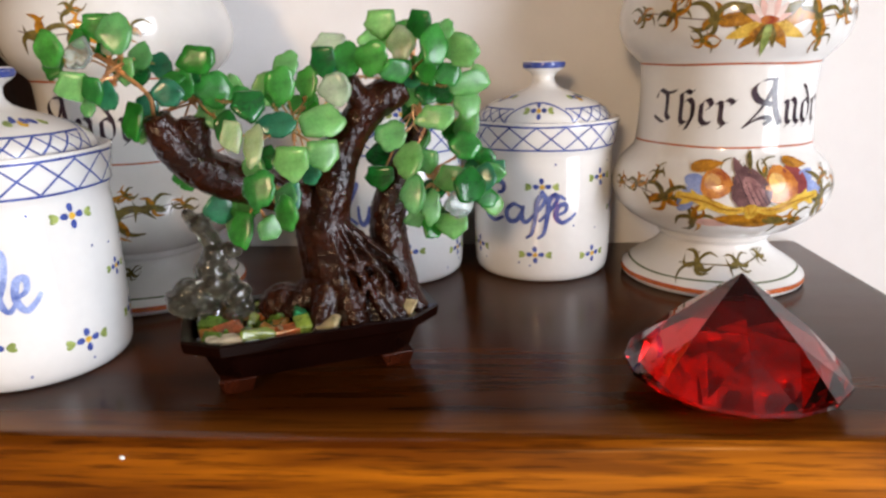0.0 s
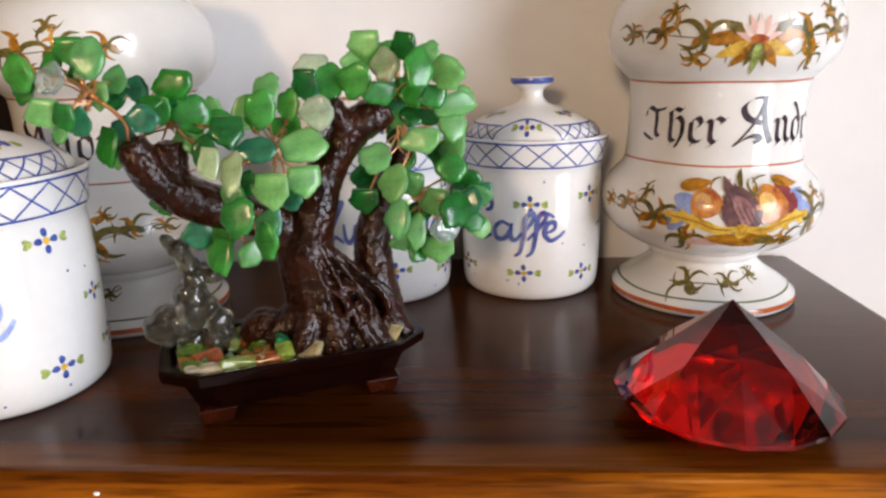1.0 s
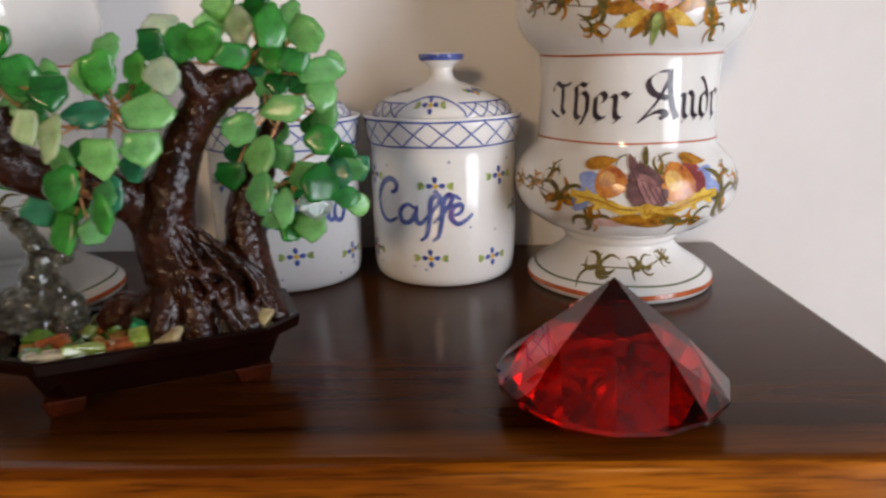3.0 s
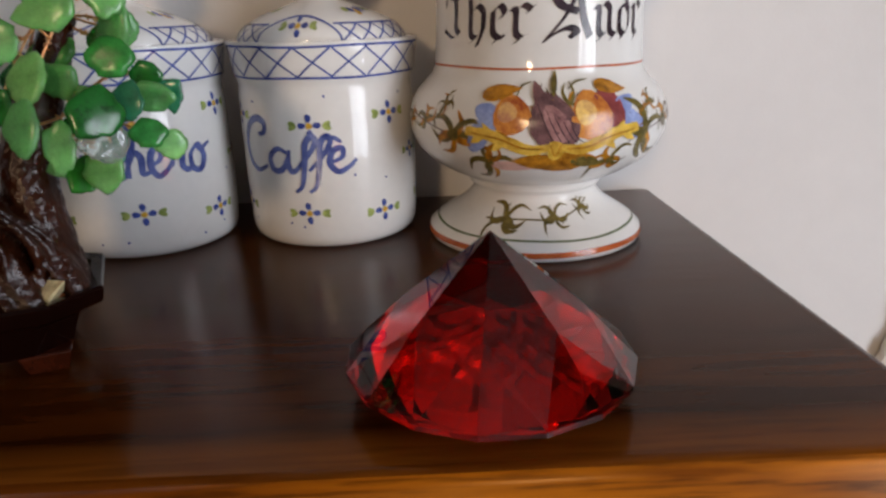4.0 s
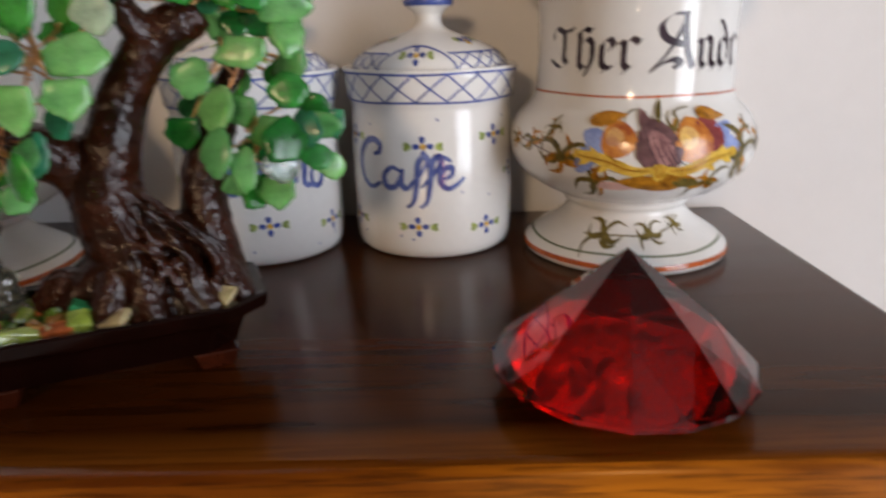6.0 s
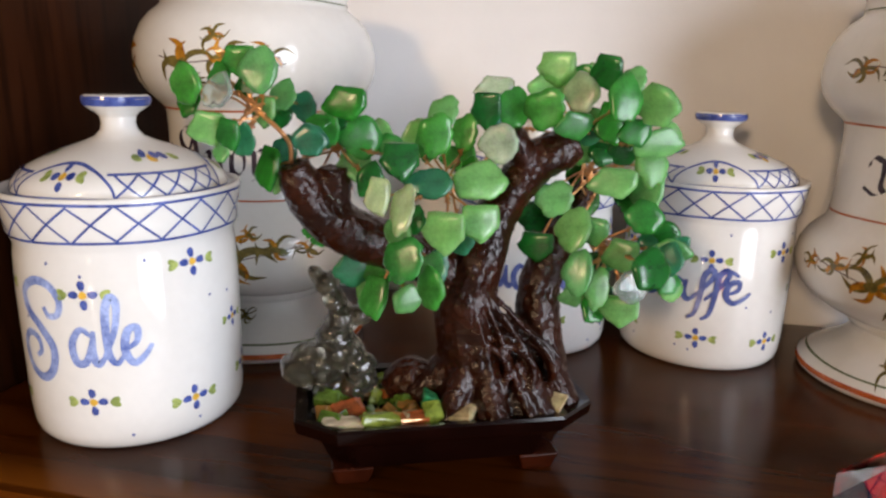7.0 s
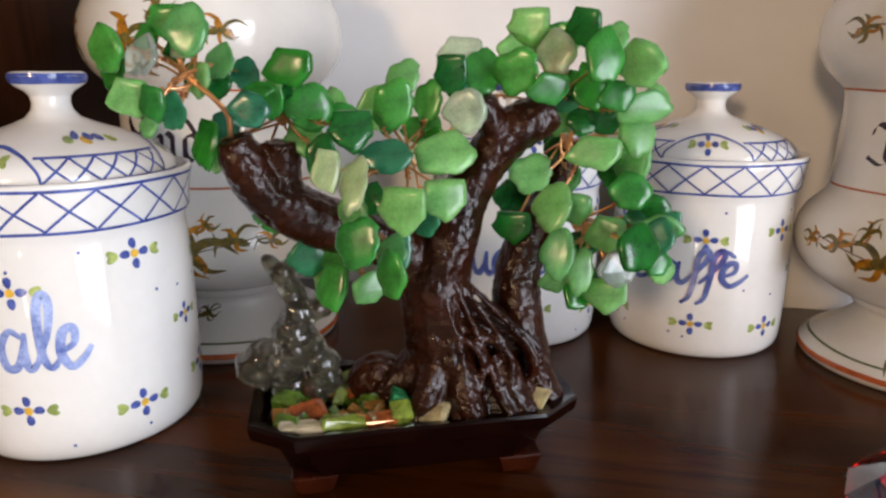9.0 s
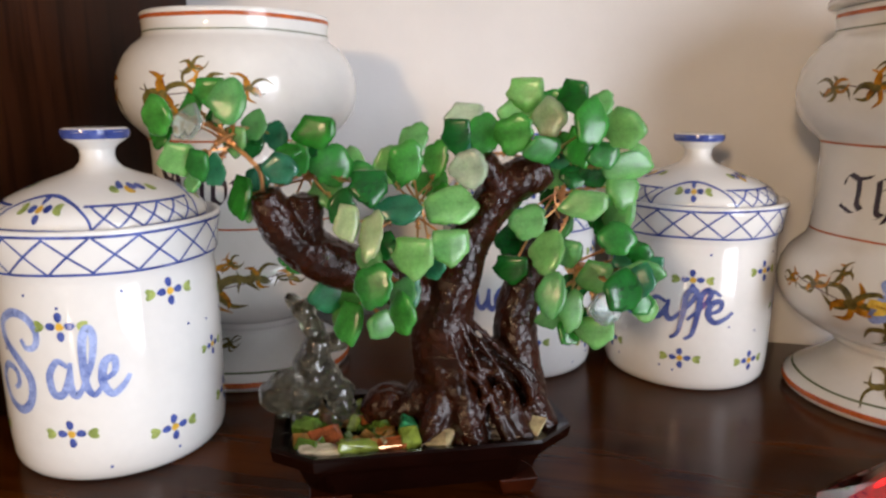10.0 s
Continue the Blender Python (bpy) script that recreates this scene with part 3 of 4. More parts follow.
jar((-0.2538, 0.3622, 0), 12, "white glazed jar lettered for salt, blue lattice rim", "Sale", (0.0182, 0.0205), -4.8, 0.0510, 1.045, -8, 0.992, "letter_pale", ((1.5, 0.0895), (55, 0.1015), (83, 0.0615), (1, 0.0305), (51, 0.0238)))
jar((-0.0240, 0.5580, 0), 16, "white glazed jar lettered for sugar, half behind the tree", "Zucchero", (0.0185, 0.019), -4, 0.0560, blooms=((2, 0.091), (60, 0.098), (1, 0.032), (52, 0.0265), (80, 0.062)))

# ---- pharmacy vases ----
VASE = [(0.0, 0.002), (0.070, 0.001), (0.0745, 0.0), (0.0765, 0.0015), (0.0772, 0.0045), (0.0760, 0.008), (0.0705, 0.0125), (0.0620, 0.0180), (0.0540, 0.0230), (0.0480, 0.0280), (0.0445, 0.0325), (0.0432, 0.0355), (0.0440, 0.0372), (0.0465, 0.0385), (0.0472, 0.0405), (0.0468, 0.0425),
        (0.0540, 0.0455), (0.0655, 0.0510), (0.0765, 0.0585), (0.0840, 0.0670), (0.0878, 0.0760), (0.0888, 0.0850), (0.0870, 0.0945), (0.0825, 0.1030), (0.0760, 0.1095), (0.0718, 0.1140), (0.0702, 0.1190), (0.0692, 0.1340), (0.0686, 0.1500), (0.0684, 0.1660), (0.0690, 0.1780),
        (0.0705, 0.1822), (0.0745, 0.1860), (0.0810, 0.1925), (0.0862, 0.2005), (0.0886, 0.2095), (0.0888, 0.2190), (0.0868, 0.2290), (0.0825, 0.2385), (0.0765, 0.2460), (0.0705, 0.2505), (0.0680, 0.2530), (0.0678, 0.2600), (0.0684, 0.2655), (0.0690, 0.2675), (0.0680, 0.2690), (0.0655, 0.2692), (0.0640, 0.2670), (0.0630, 0.2580), (0.0600, 0.2500), (0.0, 0.2480)]
SIDE = VASE[2:44]
GOTHIC = dict(
    T=[[(-0.12, 1.0), (-0.08, 1.22), (0.1, 1.36), (0.4, 1.24), (0.82, 1.36)], [(0.40, 1.25), (0.42, 0.8), (0.40, 0.35), (0.55, 0.14)], [(0.55, 0.14), (0.25, 0.0), (-0.02, 0.12), (-0.2, 0.22), (-0.12, 0.36)]],
    h=[[(0.1, 1.25), (0.12, 0.9), (0.12, 0.15), (0.28, 0.02)], [(0.1, 1.18), (0.3, 1.36), (0.52, 1.28), (0.6, 1.42)], [(0.14, 0.8), (0.4, 1.02), (0.58, 0.85)], [(0.58, 0.85), (0.56, 0.3), (0.34, -0.25)], [(0.38, 0.10), (0.25, -0.02), (0.10, -0.14)]],
    e=[[(0.12, 0.85), (0.12, 0.22), (0.28, 0.02)], [(0.28, 0.02), (0.45, 0.06), (0.6, 0.22)], [(0.12, 0.85), (0.36, 1.02), (0.5, 0.8)], [(0.5, 0.8), (0.34, 0.62), (0.14, 0.5)], [(0.42, 0.12), (0.28, -0.01), (0.12, -0.15)]],
    r=[[(0.0, 0.9), (0.14, 0.84), (0.14, 0.2), (0.28, 0.02)], [(0.14, 0.8), (0.36, 1.02), (0.58, 0.9)], [(0.42, 0.12), (0.26, -0.01), (0.10, -0.16)], [(0.70, 1.02), (0.58, 0.92), (0.50, 0.80)]],
    A=[[(0.98, 1.85), (1.0, 1.2), (1.12, 0.5), (1.3, 0.0)], [(1.0, 1.82), (0.55, 1.78), (0.22, 1.45), (0.4, 1.0), (0.95, 0.78)], [(0.98, 1.6), (0.6, 0.75), (-0.05, -0.1)], [(-0.05, -0.1), (0.35, 0.2), (0.7, 0.3), (0.9, 0.15), (0.8, 0.0), (0.68, 0.1)]],
    n=[[(0.0, 0.9), (0.14, 0.84), (0.14, 0.2), (0.26, 0.02)], [(0.14, 0.78), (0.36, 1.0), (0.54, 0.85)], [(0.54, 0.85), (0.54, 0.2), (0.72, 0.02)], [(0.38, 0.12), (0.24, -0.01), (0.08, -0.15)], [(0.86, 0.14), (0.70, 0.0), (0.54, -0.14)]],
    d=[[(0.14, 0.85), (0.12, 0.25), (0.3, 0.02)], [(0.3, 0.02), (0.52, 0.25), (0.54, 0.8), (0.3, 1.35), (0.1, 1.55)], [(0.14, 0.85), (0.4, 0.95), (0.54, 0.8)], [(0.42, 0.10), (0.30, -0.01), (0.16, -0.13)]],
)


PAINTS = [M["ochre"], M["olive"], M["olive"]]


def spray(p, u, v, s, turn=0.0, m=0, flip=1):
    """A brushed tuft of curling pointed leaves, ochre over olive."""
    base, p = p, Painter(p.prof, p.ang, p.z0, p.lift)
    c, sn = math.cos(radians(turn)), math.sin(radians(turn))
    for k, (a, l, bend) in enumerate(((160, 1.15, 0.5), (130, 0.85, -0.4), (100, 1.05, 0.35), (62, 1.1, -0.45), (205, 1.05, -0.5), (250, 0.85, 0.45), (300, 1.0, 0.4), (345, 0.7, -0.3))):
        a = radians(a + random.uniform(-12, 12))
        l *= 1.25 * s * random.uniform(0.75, 1.15)
        row = []
        for t in (0.02, 0.35, 0.7, 1.0):
            x, y = l * t * math.cos(a + bend * t * t * 2), l * t * math.sin(a + bend * t * t * 2) * 0.85
            row.append((u + flip * (x * c - y * sn), v + x * sn + y * c))
        p.stroke(row, s * random.uniform(0.2, 0.36), m + (k % 3 == 0 or random.random() < 0.2), 5, taper=2, extra=0.00006 * (k % 3))
    p.dab(u, v, s * 0.24, s * 0.18, m + 1, seg=9, rings=1, extra=0.0002)
    p.done("painted_spray", PAINTS, base.body)["kind"] = "stuff"


def vine(p, rows, m):
    p.stroke(rows, 0.0008, m, 5, taper=False)


def vase(place, turn, label, fruit):
    """A footed pharmacy vase with red and green bands, brushed sprays, blackletter writing and painted fruit."""
    t = thing("pharmacy_vase", pose(*place), label, "vase", "pharmacy vases")
    t.scale = (1, 1, 1.012)
    body = part("body", revolve(bmesh.new(), VASE, 128), M["glaze_grey"], t)
    for z, w, m in ((0.1200, 0.0013, 0), (0.1810, 0.0014, 0), (0.0056, 0.0034, 0), (0.2645, 0.0026, 0), (0.0125, 0.0010, 1), (0.2550, 0.0009, 1)):
        p = Painter(SIDE, turn, z)
        p.ring(0.0, w, 0)
        p.done("painted_band", [(M["red_line"], M["green_line"])[m]], body, ("red painted line", "green painted line")[m])
    paints = [M["ochre"], M["olive"], M["ink_soft"]]
    # foot sprig
    if fruit:
        lid_prof = [(0.066, 0.2693), (0.0738, 0.2702), (0.0748, 0.2722), (0.0742, 0.2748), (0.0715, 0.2772), (0.066, 0.281), (0.055, 0.287), (0.040, 0.293), (0.022, 0.297), (0.012, 0.300), (0.0115, 0.306), (0.018, 0.312), (0.0165, 0.318), (0.008, 0.321), (0.0, 0.3215)]
        top = part("lid", revolve(bmesh.new(), lid_prof, 96), M["glaze_grey"], t)
        p = Painter(lid_prof[1:8], turn, 0.2755)
        p.ring(0.0, 0.0022, 0)
        p.done("painted_band", [M["red_line"]], top, "red painted line")
    p = Painter(SIDE, turn - 26, 0.0225)
    p.body = body
    vine(p, [(-0.014, -0.001), (0.012, 0.0), (0.033, 0.0), (0.052, 0.004), (0.066, 0.009)], 1)
    for u, v, s in ((0.0, 0.0, 0.0118), (0.033, 0.001, 0.0092), (0.057, 0.005, 0.0072)):
        spray(p, u, v, s, 15, 1)
    p.done("painted_stem", [M["ochre"], M["olive"], M["olive"]], body)
    # shoulder garland
    p = Painter(SIDE, turn, 0.212)
    p.body = body
    for sgn in (-1, 1):
        vine(p, [(sgn * 0.016, 0.004), (sgn * 0.035, 0.0), (sgn * 0.06, 0.002), (sgn * 0.085, 0.006), (sgn * 0.1, 0.004)], 2)
        spray(p, sgn * 0.036, 0.0, 0.017, -10 * sgn, 0, sgn)
        spray(p, sgn * 0.066, 0.004, 0.0135, 20 * sgn, 0, sgn)
        spray(p, sgn * 0.094, 0.004, 0.011, 0, 0, sgn)
        spray(p, sgn * 0.044, -0.014, 0.010, -30 * sgn, 0, sgn)
        spray(p, sgn * 0.058, 0.017, 0.0085, 30 * sgn, 0, sgn)
    p.done("painted_stem", paints, body)["kind"] = "stuff"
    if fruit:
        # water lily: ochre scroll leaves, a green bud below, a fan of pale pink petals
        for k, (a, l, m) in enumerate(((172, 0.026, "ochre"), (8, 0.026, "ochre"), (200, 0.023, "ribbon"), (-20, 0.023, "ribbon"), (224, 0.019, "ochre"), (-44, 0.019, "ochre"), (150, 0.022, "olive"), (30, 0.022, "olive"), (246, 0.014, "olive"), (-66, 0.014, "olive"), (270, 0.017, "leaf_paint"),
                                      (20, 0.0125, "rose"), (160, 0.0125, "rose"), (45, 0.0135, "petal"), (135, 0.0135, "petal"), (68, 0.014, "rose"), (112, 0.014, "rose"), (90, 0.014, "petal"))):
            p = Painter(SIDE, turn, 0.209)
            p.dab(0.6 * l * math.cos(radians(a)), 0.6 * l * math.sin(radians(a)), l * 0.58, l * 0.19, 0, turn=a, point=0.8, extra=0.0001 + 0.00003 * k)
            p.done("painted_petal", [M[m]], body)
        p = Painter(SIDE, turn, 0.209)
        p.dab(0, 0.0015, 0.006, 0.0028, 0, extra=0.0008)
        p.done("painted_petal", [M["fruit"]], body)
        # still life on the belly
        def still(name, paint, label, draw):
            p = Painter(SIDE, turn + 1, 0.0905, 0.00035)
            p.gain = 1.1
            draw(p)
            p.done(name, paint if isinstance(paint, list) else [paint], body, label)

        def blue_leaves(rows):
            def draw(p):
                for u, v, a in rows:
                    p.dab(u, v, 0.0095, 0.0055, 0, turn=a, point=0.4, extra=0.00002 * abs(a % 7))
            return draw
        still("painted_leaf", M["sky_paint"], "blue painted leaves", blue_leaves(((-0.039, -0.003, 200), (-0.036, 0.004, 160), (-0.042, -0.008, 230))))
        still("painted_leaf", M["sky_paint"], "blue painted leaves", blue_leaves(((0.044, 0.0, -10), (0.040, 0.006, 30), (0.047, -0.004, -35))))

        def apple(p):
            p.dab(-0.024, 0.004, 0.0105, 0.0100, 0, extra=0.0003)
            p.dab(-0.0265, 0.0055, 0.0055, 0.005, 1, extra=0.0004)
            p.stroke([(-0.022, 0.013), (-0.020, 0.018), (-0.014, 0.020)], 0.0011, 2, 4, extra=0.0005)
        still("painted_apple", [M["fruit"], M["peach"], M["olive"]], "orange painted apple", apple)

        def plum(p):
            p.dab(0.030, 0.004, 0.0115, 0.0118, 0, extra=0.0003)
        still("painted_plum", M["plum"], "dark red painted plum", plum)

        def peach(p):
            p.dab(0.020, 0.003, 0.0122, 0.0122, 0, extra=0.0005)
            p.dab(0.0165, 0.005, 0.006, 0.0062, 1, extra=0.0006)
            p.stroke([(0.008, 0.016), (0.014, 0.0195), (0.022, 0.0205)], 0.0010, 2, 4, extra=0.0007)
        still("painted_peach", [M["fruit"], M["peach"], M["olive"]], "yellow and orange painted peach", peach)

        def fig(p):
            p.dab(-0.001, 0.0, 0.0155, 0.0125, 0, turn=-52, extra=0.0006)
            p.dab(-0.0085, 0.0125, 0.0075, 0.0036, 0, turn=118, point=0.6, extra=0.00065)
            p.dab(0.0005, -0.0005, 0.0105, 0.0062, 2, turn=-58, extra=0.0007)
            for k in range(5):
                p.stroke([(-0.010 + 0.0045 * k, 0.010 - 0.003 * k), (-0.006 + 0.0045 * k, -0.002 * k), (-0.001 + 0.0042 * k, -0.010)], 0.0006, 1, 4, extra=0.0008)
        still("painted_fig", [M["fig"], M["ink"], M["fig_light"]], "purple brown painted fig", fig)

        def scroll(p):
            for d in (-1, 1):
                p.stroke([(d * 0.003, -0.0120), (d * 0.014, -0.0135), (d * 0.026, -0.0095), (d * 0.038, -0.0055), (d * 0.050, -0.0050)], 0.0068, 0, 6, extra=0.0007)
                for u, v, a in ((0.020, -0.0105, 40), (0.028, -0.0075, 46), (0.036, -0.0050, 52), (0.044, -0.0045, 20), (0.030, -0.0110, -35), (0.042, -0.0080, -30)):
                    p.dab(d * u, v, 0.0050, 0.0021, 0, turn=a if d > 0 else 180 - a, point=0.7, extra=0.0008)
                p.stroke([(d * 0.006, -0.0128), (d * 0.018, -0.0122), (d * 0.030, -0.0078), (d * 0.046, -0.0052)], 0.0011, 1, 5, extra=0.0010)
                p.stroke([(d * 0.024, -0.0082), (d * 0.027, -0.0055), (d * 0.031, -0.0040)], 0.0009, 1, 4, extra=0.0010)
            p.dab(0.0, -0.0135, 0.0048, 0.0052, 0, extra=0.0011)
            p.stroke([(-0.0030, -0.0105), (0.0, -0.0165), (0.0030, -0.0105)], 0.0009, 1, 4, extra=0.0013)
        still("painted_scroll", [M["ribbon"], M["ochre"]], "yellow painted scroll", scroll)
        for u, v, a, q, m in ((-0.033, 0.0150, 8, 0.0110, 0), (0.035, 0.0165, -8, 0.0100, 0), (0.006, -0.0205, 4, 0.0165, 0), (-0.008, -0.0205, 176, 0.013, 0), (0.0, 0.019, 80, 0.006, 1), (0.018, -0.021, -8, 0.009, 1)):
            still("painted_leaf", M[("ochre", "olive")[m]], "brown and ochre painted leaf", lambda p: p.dab(u, v, q, q * 0.36, 0, turn=a, point=0.8, extra=0.0006))
        still("painted_wash", M["rose"], "thin pink painted wash", lambda p: p.dab(-0.024, -0.0235, 0.014, 0.003, 0, extra=0.0001))
    p = Painter(SIDE, turn, 0.083, 0.0003)
    p.body = body
    for sgn in (-1, 1):
        vine(p, [(sgn * 0.05, -0.006), (sgn * 0.07, 0.0), (sgn * 0.09, 0.004), (sgn * 0.112, 0.008)], 2)
        spray(p, sgn * 0.064, -0.001, 0.0195, -15 * sgn, 0, sgn)
        spray(p, sgn * 0.092, 0.006, 0.0115, 10 * sgn, 0, sgn)
        spray(p, sgn * 0.040, -0.0165, 0.0130, 25 * sgn, 0, sgn)
        spray(p, sgn * 0.074, 0.016, 0.0075, 25 * sgn, 0, sgn)
        spray(p, sgn * 0.115, 0.004, 0.009, 0, 0, sgn)
    for u in (-0.012, 0.004):
        spray(p, u + 0.006, 0.0185, 0.0085, 90, 0)
    p.done("painted_stem", paints, body)["kind"] = "stuff"
    # blackletter
    p = Painter(SIDE, turn, 0.1370, 0.0003)
    x, wide = -3.57, dict(T=0.94, h=0.78, e=0.68, r=0.72, A=1.45, n=0.82, d=0.74)
    for c in "Ther Andr":
        if c == " ":
            x += 0.3
            continue
        for s in GOTHIC[c]:
            p.stroke([((x + a) * 0.0203, b * 0.0180) for a, b in s], 0.0036 if c != "A" else 0.0042, 0, 5, nib=38, taper=False, extra=0.00005 * (len(s) % 3))
        x += wide[c]
    p.done("lettering", [M["ink"]], body, "black gothic lettering")
    return t


vase((0.2615, 0.5385, 0), -3, "footed white pharmacy vase with painted fruit and gothic lettering", True)
vase((-0.2360, 0.5060, 0), -29, "footed white pharmacy vase with ochre garlands, behind the salt jar", False)

# ---- red crystal ----
def crystal(place, turn):
    """A large brilliant-cut stone standing on its table facet, point up."""
    R, zg, zt = 0.0632, 0.0135, 0.0706
    bm = bmesh.new()
    apex = bm.verts.new((0, 0, zt))

    def ring(n, r, z, off=0.0):
        return [bm.verts.new((r * math.cos(2 * math.pi * (k + off) / n), r * math.sin(2 * math.pi * (k + off) / n), z)) for k in range(n)]
    mid = ring(8, R * 0.615, zg + 0.0012 + (zt - zg) * 0.43, 0.5)
    g1, g0 = ring(16, R, zg + 0.0012), ring(16, R, zg - 0.0010)
    star = ring(8, R * 0.86, zg * 0.36, 0.0)
    tab = ring(8, R * 0.70, 0.0, 0.5)
    for k in range(8):
        bm.faces.new((apex, mid[k - 1], g1[2 * k], mid[k]))
        bm.faces.new((mid[k], g1[2 * k], g1[2 * k + 1]))
        bm.faces.new((mid[k], g1[2 * k + 1], g1[(2 * k + 2) % 16]))
        bm.faces.new((star[k], tab[k - 1], tab[k]))
        bm.faces.new((tab[k], star[(k + 1) % 8], g0[(2 * k + 1)], star[k]))
        bm.faces.new((star[k], g0[2 * k], g0[2 * k - 1]))
        bm.faces.new((star[k], g0[2 * k + 1], g0[2 * k]))
    for k in range(16):
        bm.faces.new((g1[k], g0[k], g0[(k + 1) % 16], g1[(k + 1) % 16]))
    bm.faces.new(tab)
    bmesh.ops.triangulate(bm, faces=[f for f in bm.faces if len(f.verts) == 4])
    ob = part("crystal", bm, M["ruby"], None, smooth=False)
    ob.matrix_world = pose(*place, 0, 0, turn)
    return tagged(ob, "large red faceted crystal standing point up on the table", "crystal")


crystal((0.2061, 0.3226, 0.0003), 12.5)

# ---- gem tree ----
TURN_T = 22.3
tree = thing("gem_tree", pose(-0.056, 0.3515, 0), "bonsai tree of green stone chips in a dark lacquered tray", "bonsai")
INV = tree.matrix_world.inverted()
SPIN = pose(0, 0, 0, 0, 0, TURN_T)


def octagon(hw, hd, c, z):
    return [SPIN @ Vector((x, y, z)) for x, y in ((-hw + c, -hd), (hw - c, -hd), (hw, -hd + c * 0.75), (hw, hd - c * 0.75), (hw - c, hd), (-hw + c, hd), (-hw, hd - c * 0.75), (-hw, -hd + c * 0.75))]


bm = bmesh.new()
levels = [octagon(0.059, 0.025, 0.015, 0.0095), octagon(0.062, 0.0275, 0.0155, 0.0105), octagon(0.0675, 0.0322, 0.0175, 0.0250), octagon(0.0700, 0.0342, 0.018, 0.0275), octagon(0.0775, 0.0385, 0.0205, 0.0298), octagon(0.0790, 0.0395, 0.021, 0.0312),
          octagon(0.0800, 0.0402, 0.0212, 0.0372), octagon(0.0792, 0.0396, 0.021, 0.0388), octagon(0.0738, 0.0352, 0.019, 0.0378), octagon(0.0715, 0.0335, 0.018, 0.0290)]
rings = [[bm.verts.new(v) for v in r] for r in levels]
for a, b in zip(rings, rings[1:]):
    for k in range(8):
        bm.faces.new((a[k], a[(k + 1) % 8], b[(k + 1) % 8], b[k]))
bm.faces.new(rings[0])
bm.faces.new(rings[-1])
bmesh.ops.bevel(bm, geom=[e for e in bm.edges if e.is_manifold and e.calc_face_angle(0) > 0.35], offset=0.0007, segments=2, affect="EDGES")
tray = part("tray", bm, M["pot"], tree, "dark lacquered tray with clipped corners", smooth=False)
for sx in (-1, 1):
    for sy in (-1, 1):
        bm = bmesh.new()
        c = SPIN @ Vector((sx * 0.0505, sy * 0.0185, 0))
        box(bm, (-0.0115, -0.0095, 0.0), (0.0115, 0.0095, 0.0105), 0.0012)
        for v in bm.verts:
            k = 0.72 + 0.28 * v.co.z / 0.0105
            v.co = SPIN @ Vector((v.co.x * k, v.co.y * k, v.co.z))
            v.co += Vector((c.x, c.y, 0))
        part("foot", bm, M["pot_foot"], tray, "reddish brown bracket foot", smooth=False)

bm = bmesh.new()


def limb(rows, sides=14):
    tube(bm, [(*(INV @ Vector(r[:3])), r[3]) for r in rows], sides, 6)


limb([(-0.036, 0.362, 0.028, 0.031), (-0.037, 0.358, 0.050, 0.0235), (-0.041, 0.352, 0.075, 0.0185), (-0.043, 0.350, 0.098, 0.0170), (-0.036, 0.351, 0.120, 0.0140), (-0.027, 0.355, 0.145, 0.0110), (-0.012, 0.359, 0.166, 0.0115), (0.003, 0.362, 0.1745, 0.0105), (0.010, 0.363, 0.1785, 0.0075)])
limb([(-0.044, 0.352, 0.090, 0.014), (-0.056, 0.346, 0.112, 0.0135), (-0.074, 0.336, 0.1225, 0.0125), (-0.092, 0.326, 0.130, 0.0125), (-0.107, 0.315, 0.1425, 0.0125), (-0.1155, 0.307, 0.158, 0.0105), (-0.1185, 0.303, 0.168, 0.0072)])
limb([(-0.104, 0.318, 0.144, 0.0085), (-0.103, 0.315, 0.156, 0.0085), (-0.102, 0.313, 0.167, 0.0072)], 10)
limb([(0.001, 0.366, 0.028, 0.0185), (-0.001, 0.371, 0.048, 0.0150), (-0.005, 0.376, 0.072, 0.0130), (-0.006, 0.381, 0.095, 0.0120), (0.001, 0.385, 0.118, 0.0110), (0.012, 0.388, 0.142, 0.0080), (0.022, 0.386, 0.160, 0.0055)])
limb([(-0.016, 0.362, 0.030, 0.026), (-0.018, 0.365, 0.048, 0.021), (-0.021, 0.366, 0.066, 0.016), (-0.024, 0.364, 0.078, 0.010)])
limb([(-0.012, 0.358, 0.160, 0.0075), (-0.018, 0.350, 0.176, 0.0070), (-0.022, 0.347, 0.184, 0.0055)], 8)
for q in (((-0.045, 0.352, 0.060, 0.012), (-0.060, 0.346, 0.044, 0.011), (-0.078, 0.343, 0.033, 0.007)),
          ((-0.080, 0.350, 0.036, 0.013), (-0.072, 0.350, 0.046, 0.012), (-0.064, 0.352, 0.048, 0.008)),
          ((-0.030, 0.346, 0.062, 0.009), (-0.026, 0.337, 0.046, 0.009), (-0.018, 0.331, 0.031, 0.006)),
          ((-0.038, 0.344, 0.062, 0.008), (-0.044, 0.334, 0.044, 0.008), (-0.048, 0.327, 0.031, 0.005)),
          ((-0.016, 0.352, 0.060, 0.010), (-0.004, 0.347, 0.042, 0.009), (0.006, 0.344, 0.031, 0.006)),
          ((0.004, 0.366, 0.052, 0.008), (0.012, 0.362, 0.040, 0.007), (0.020, 0.361, 0.032, 0.004))):
    limb(list(q), 9)
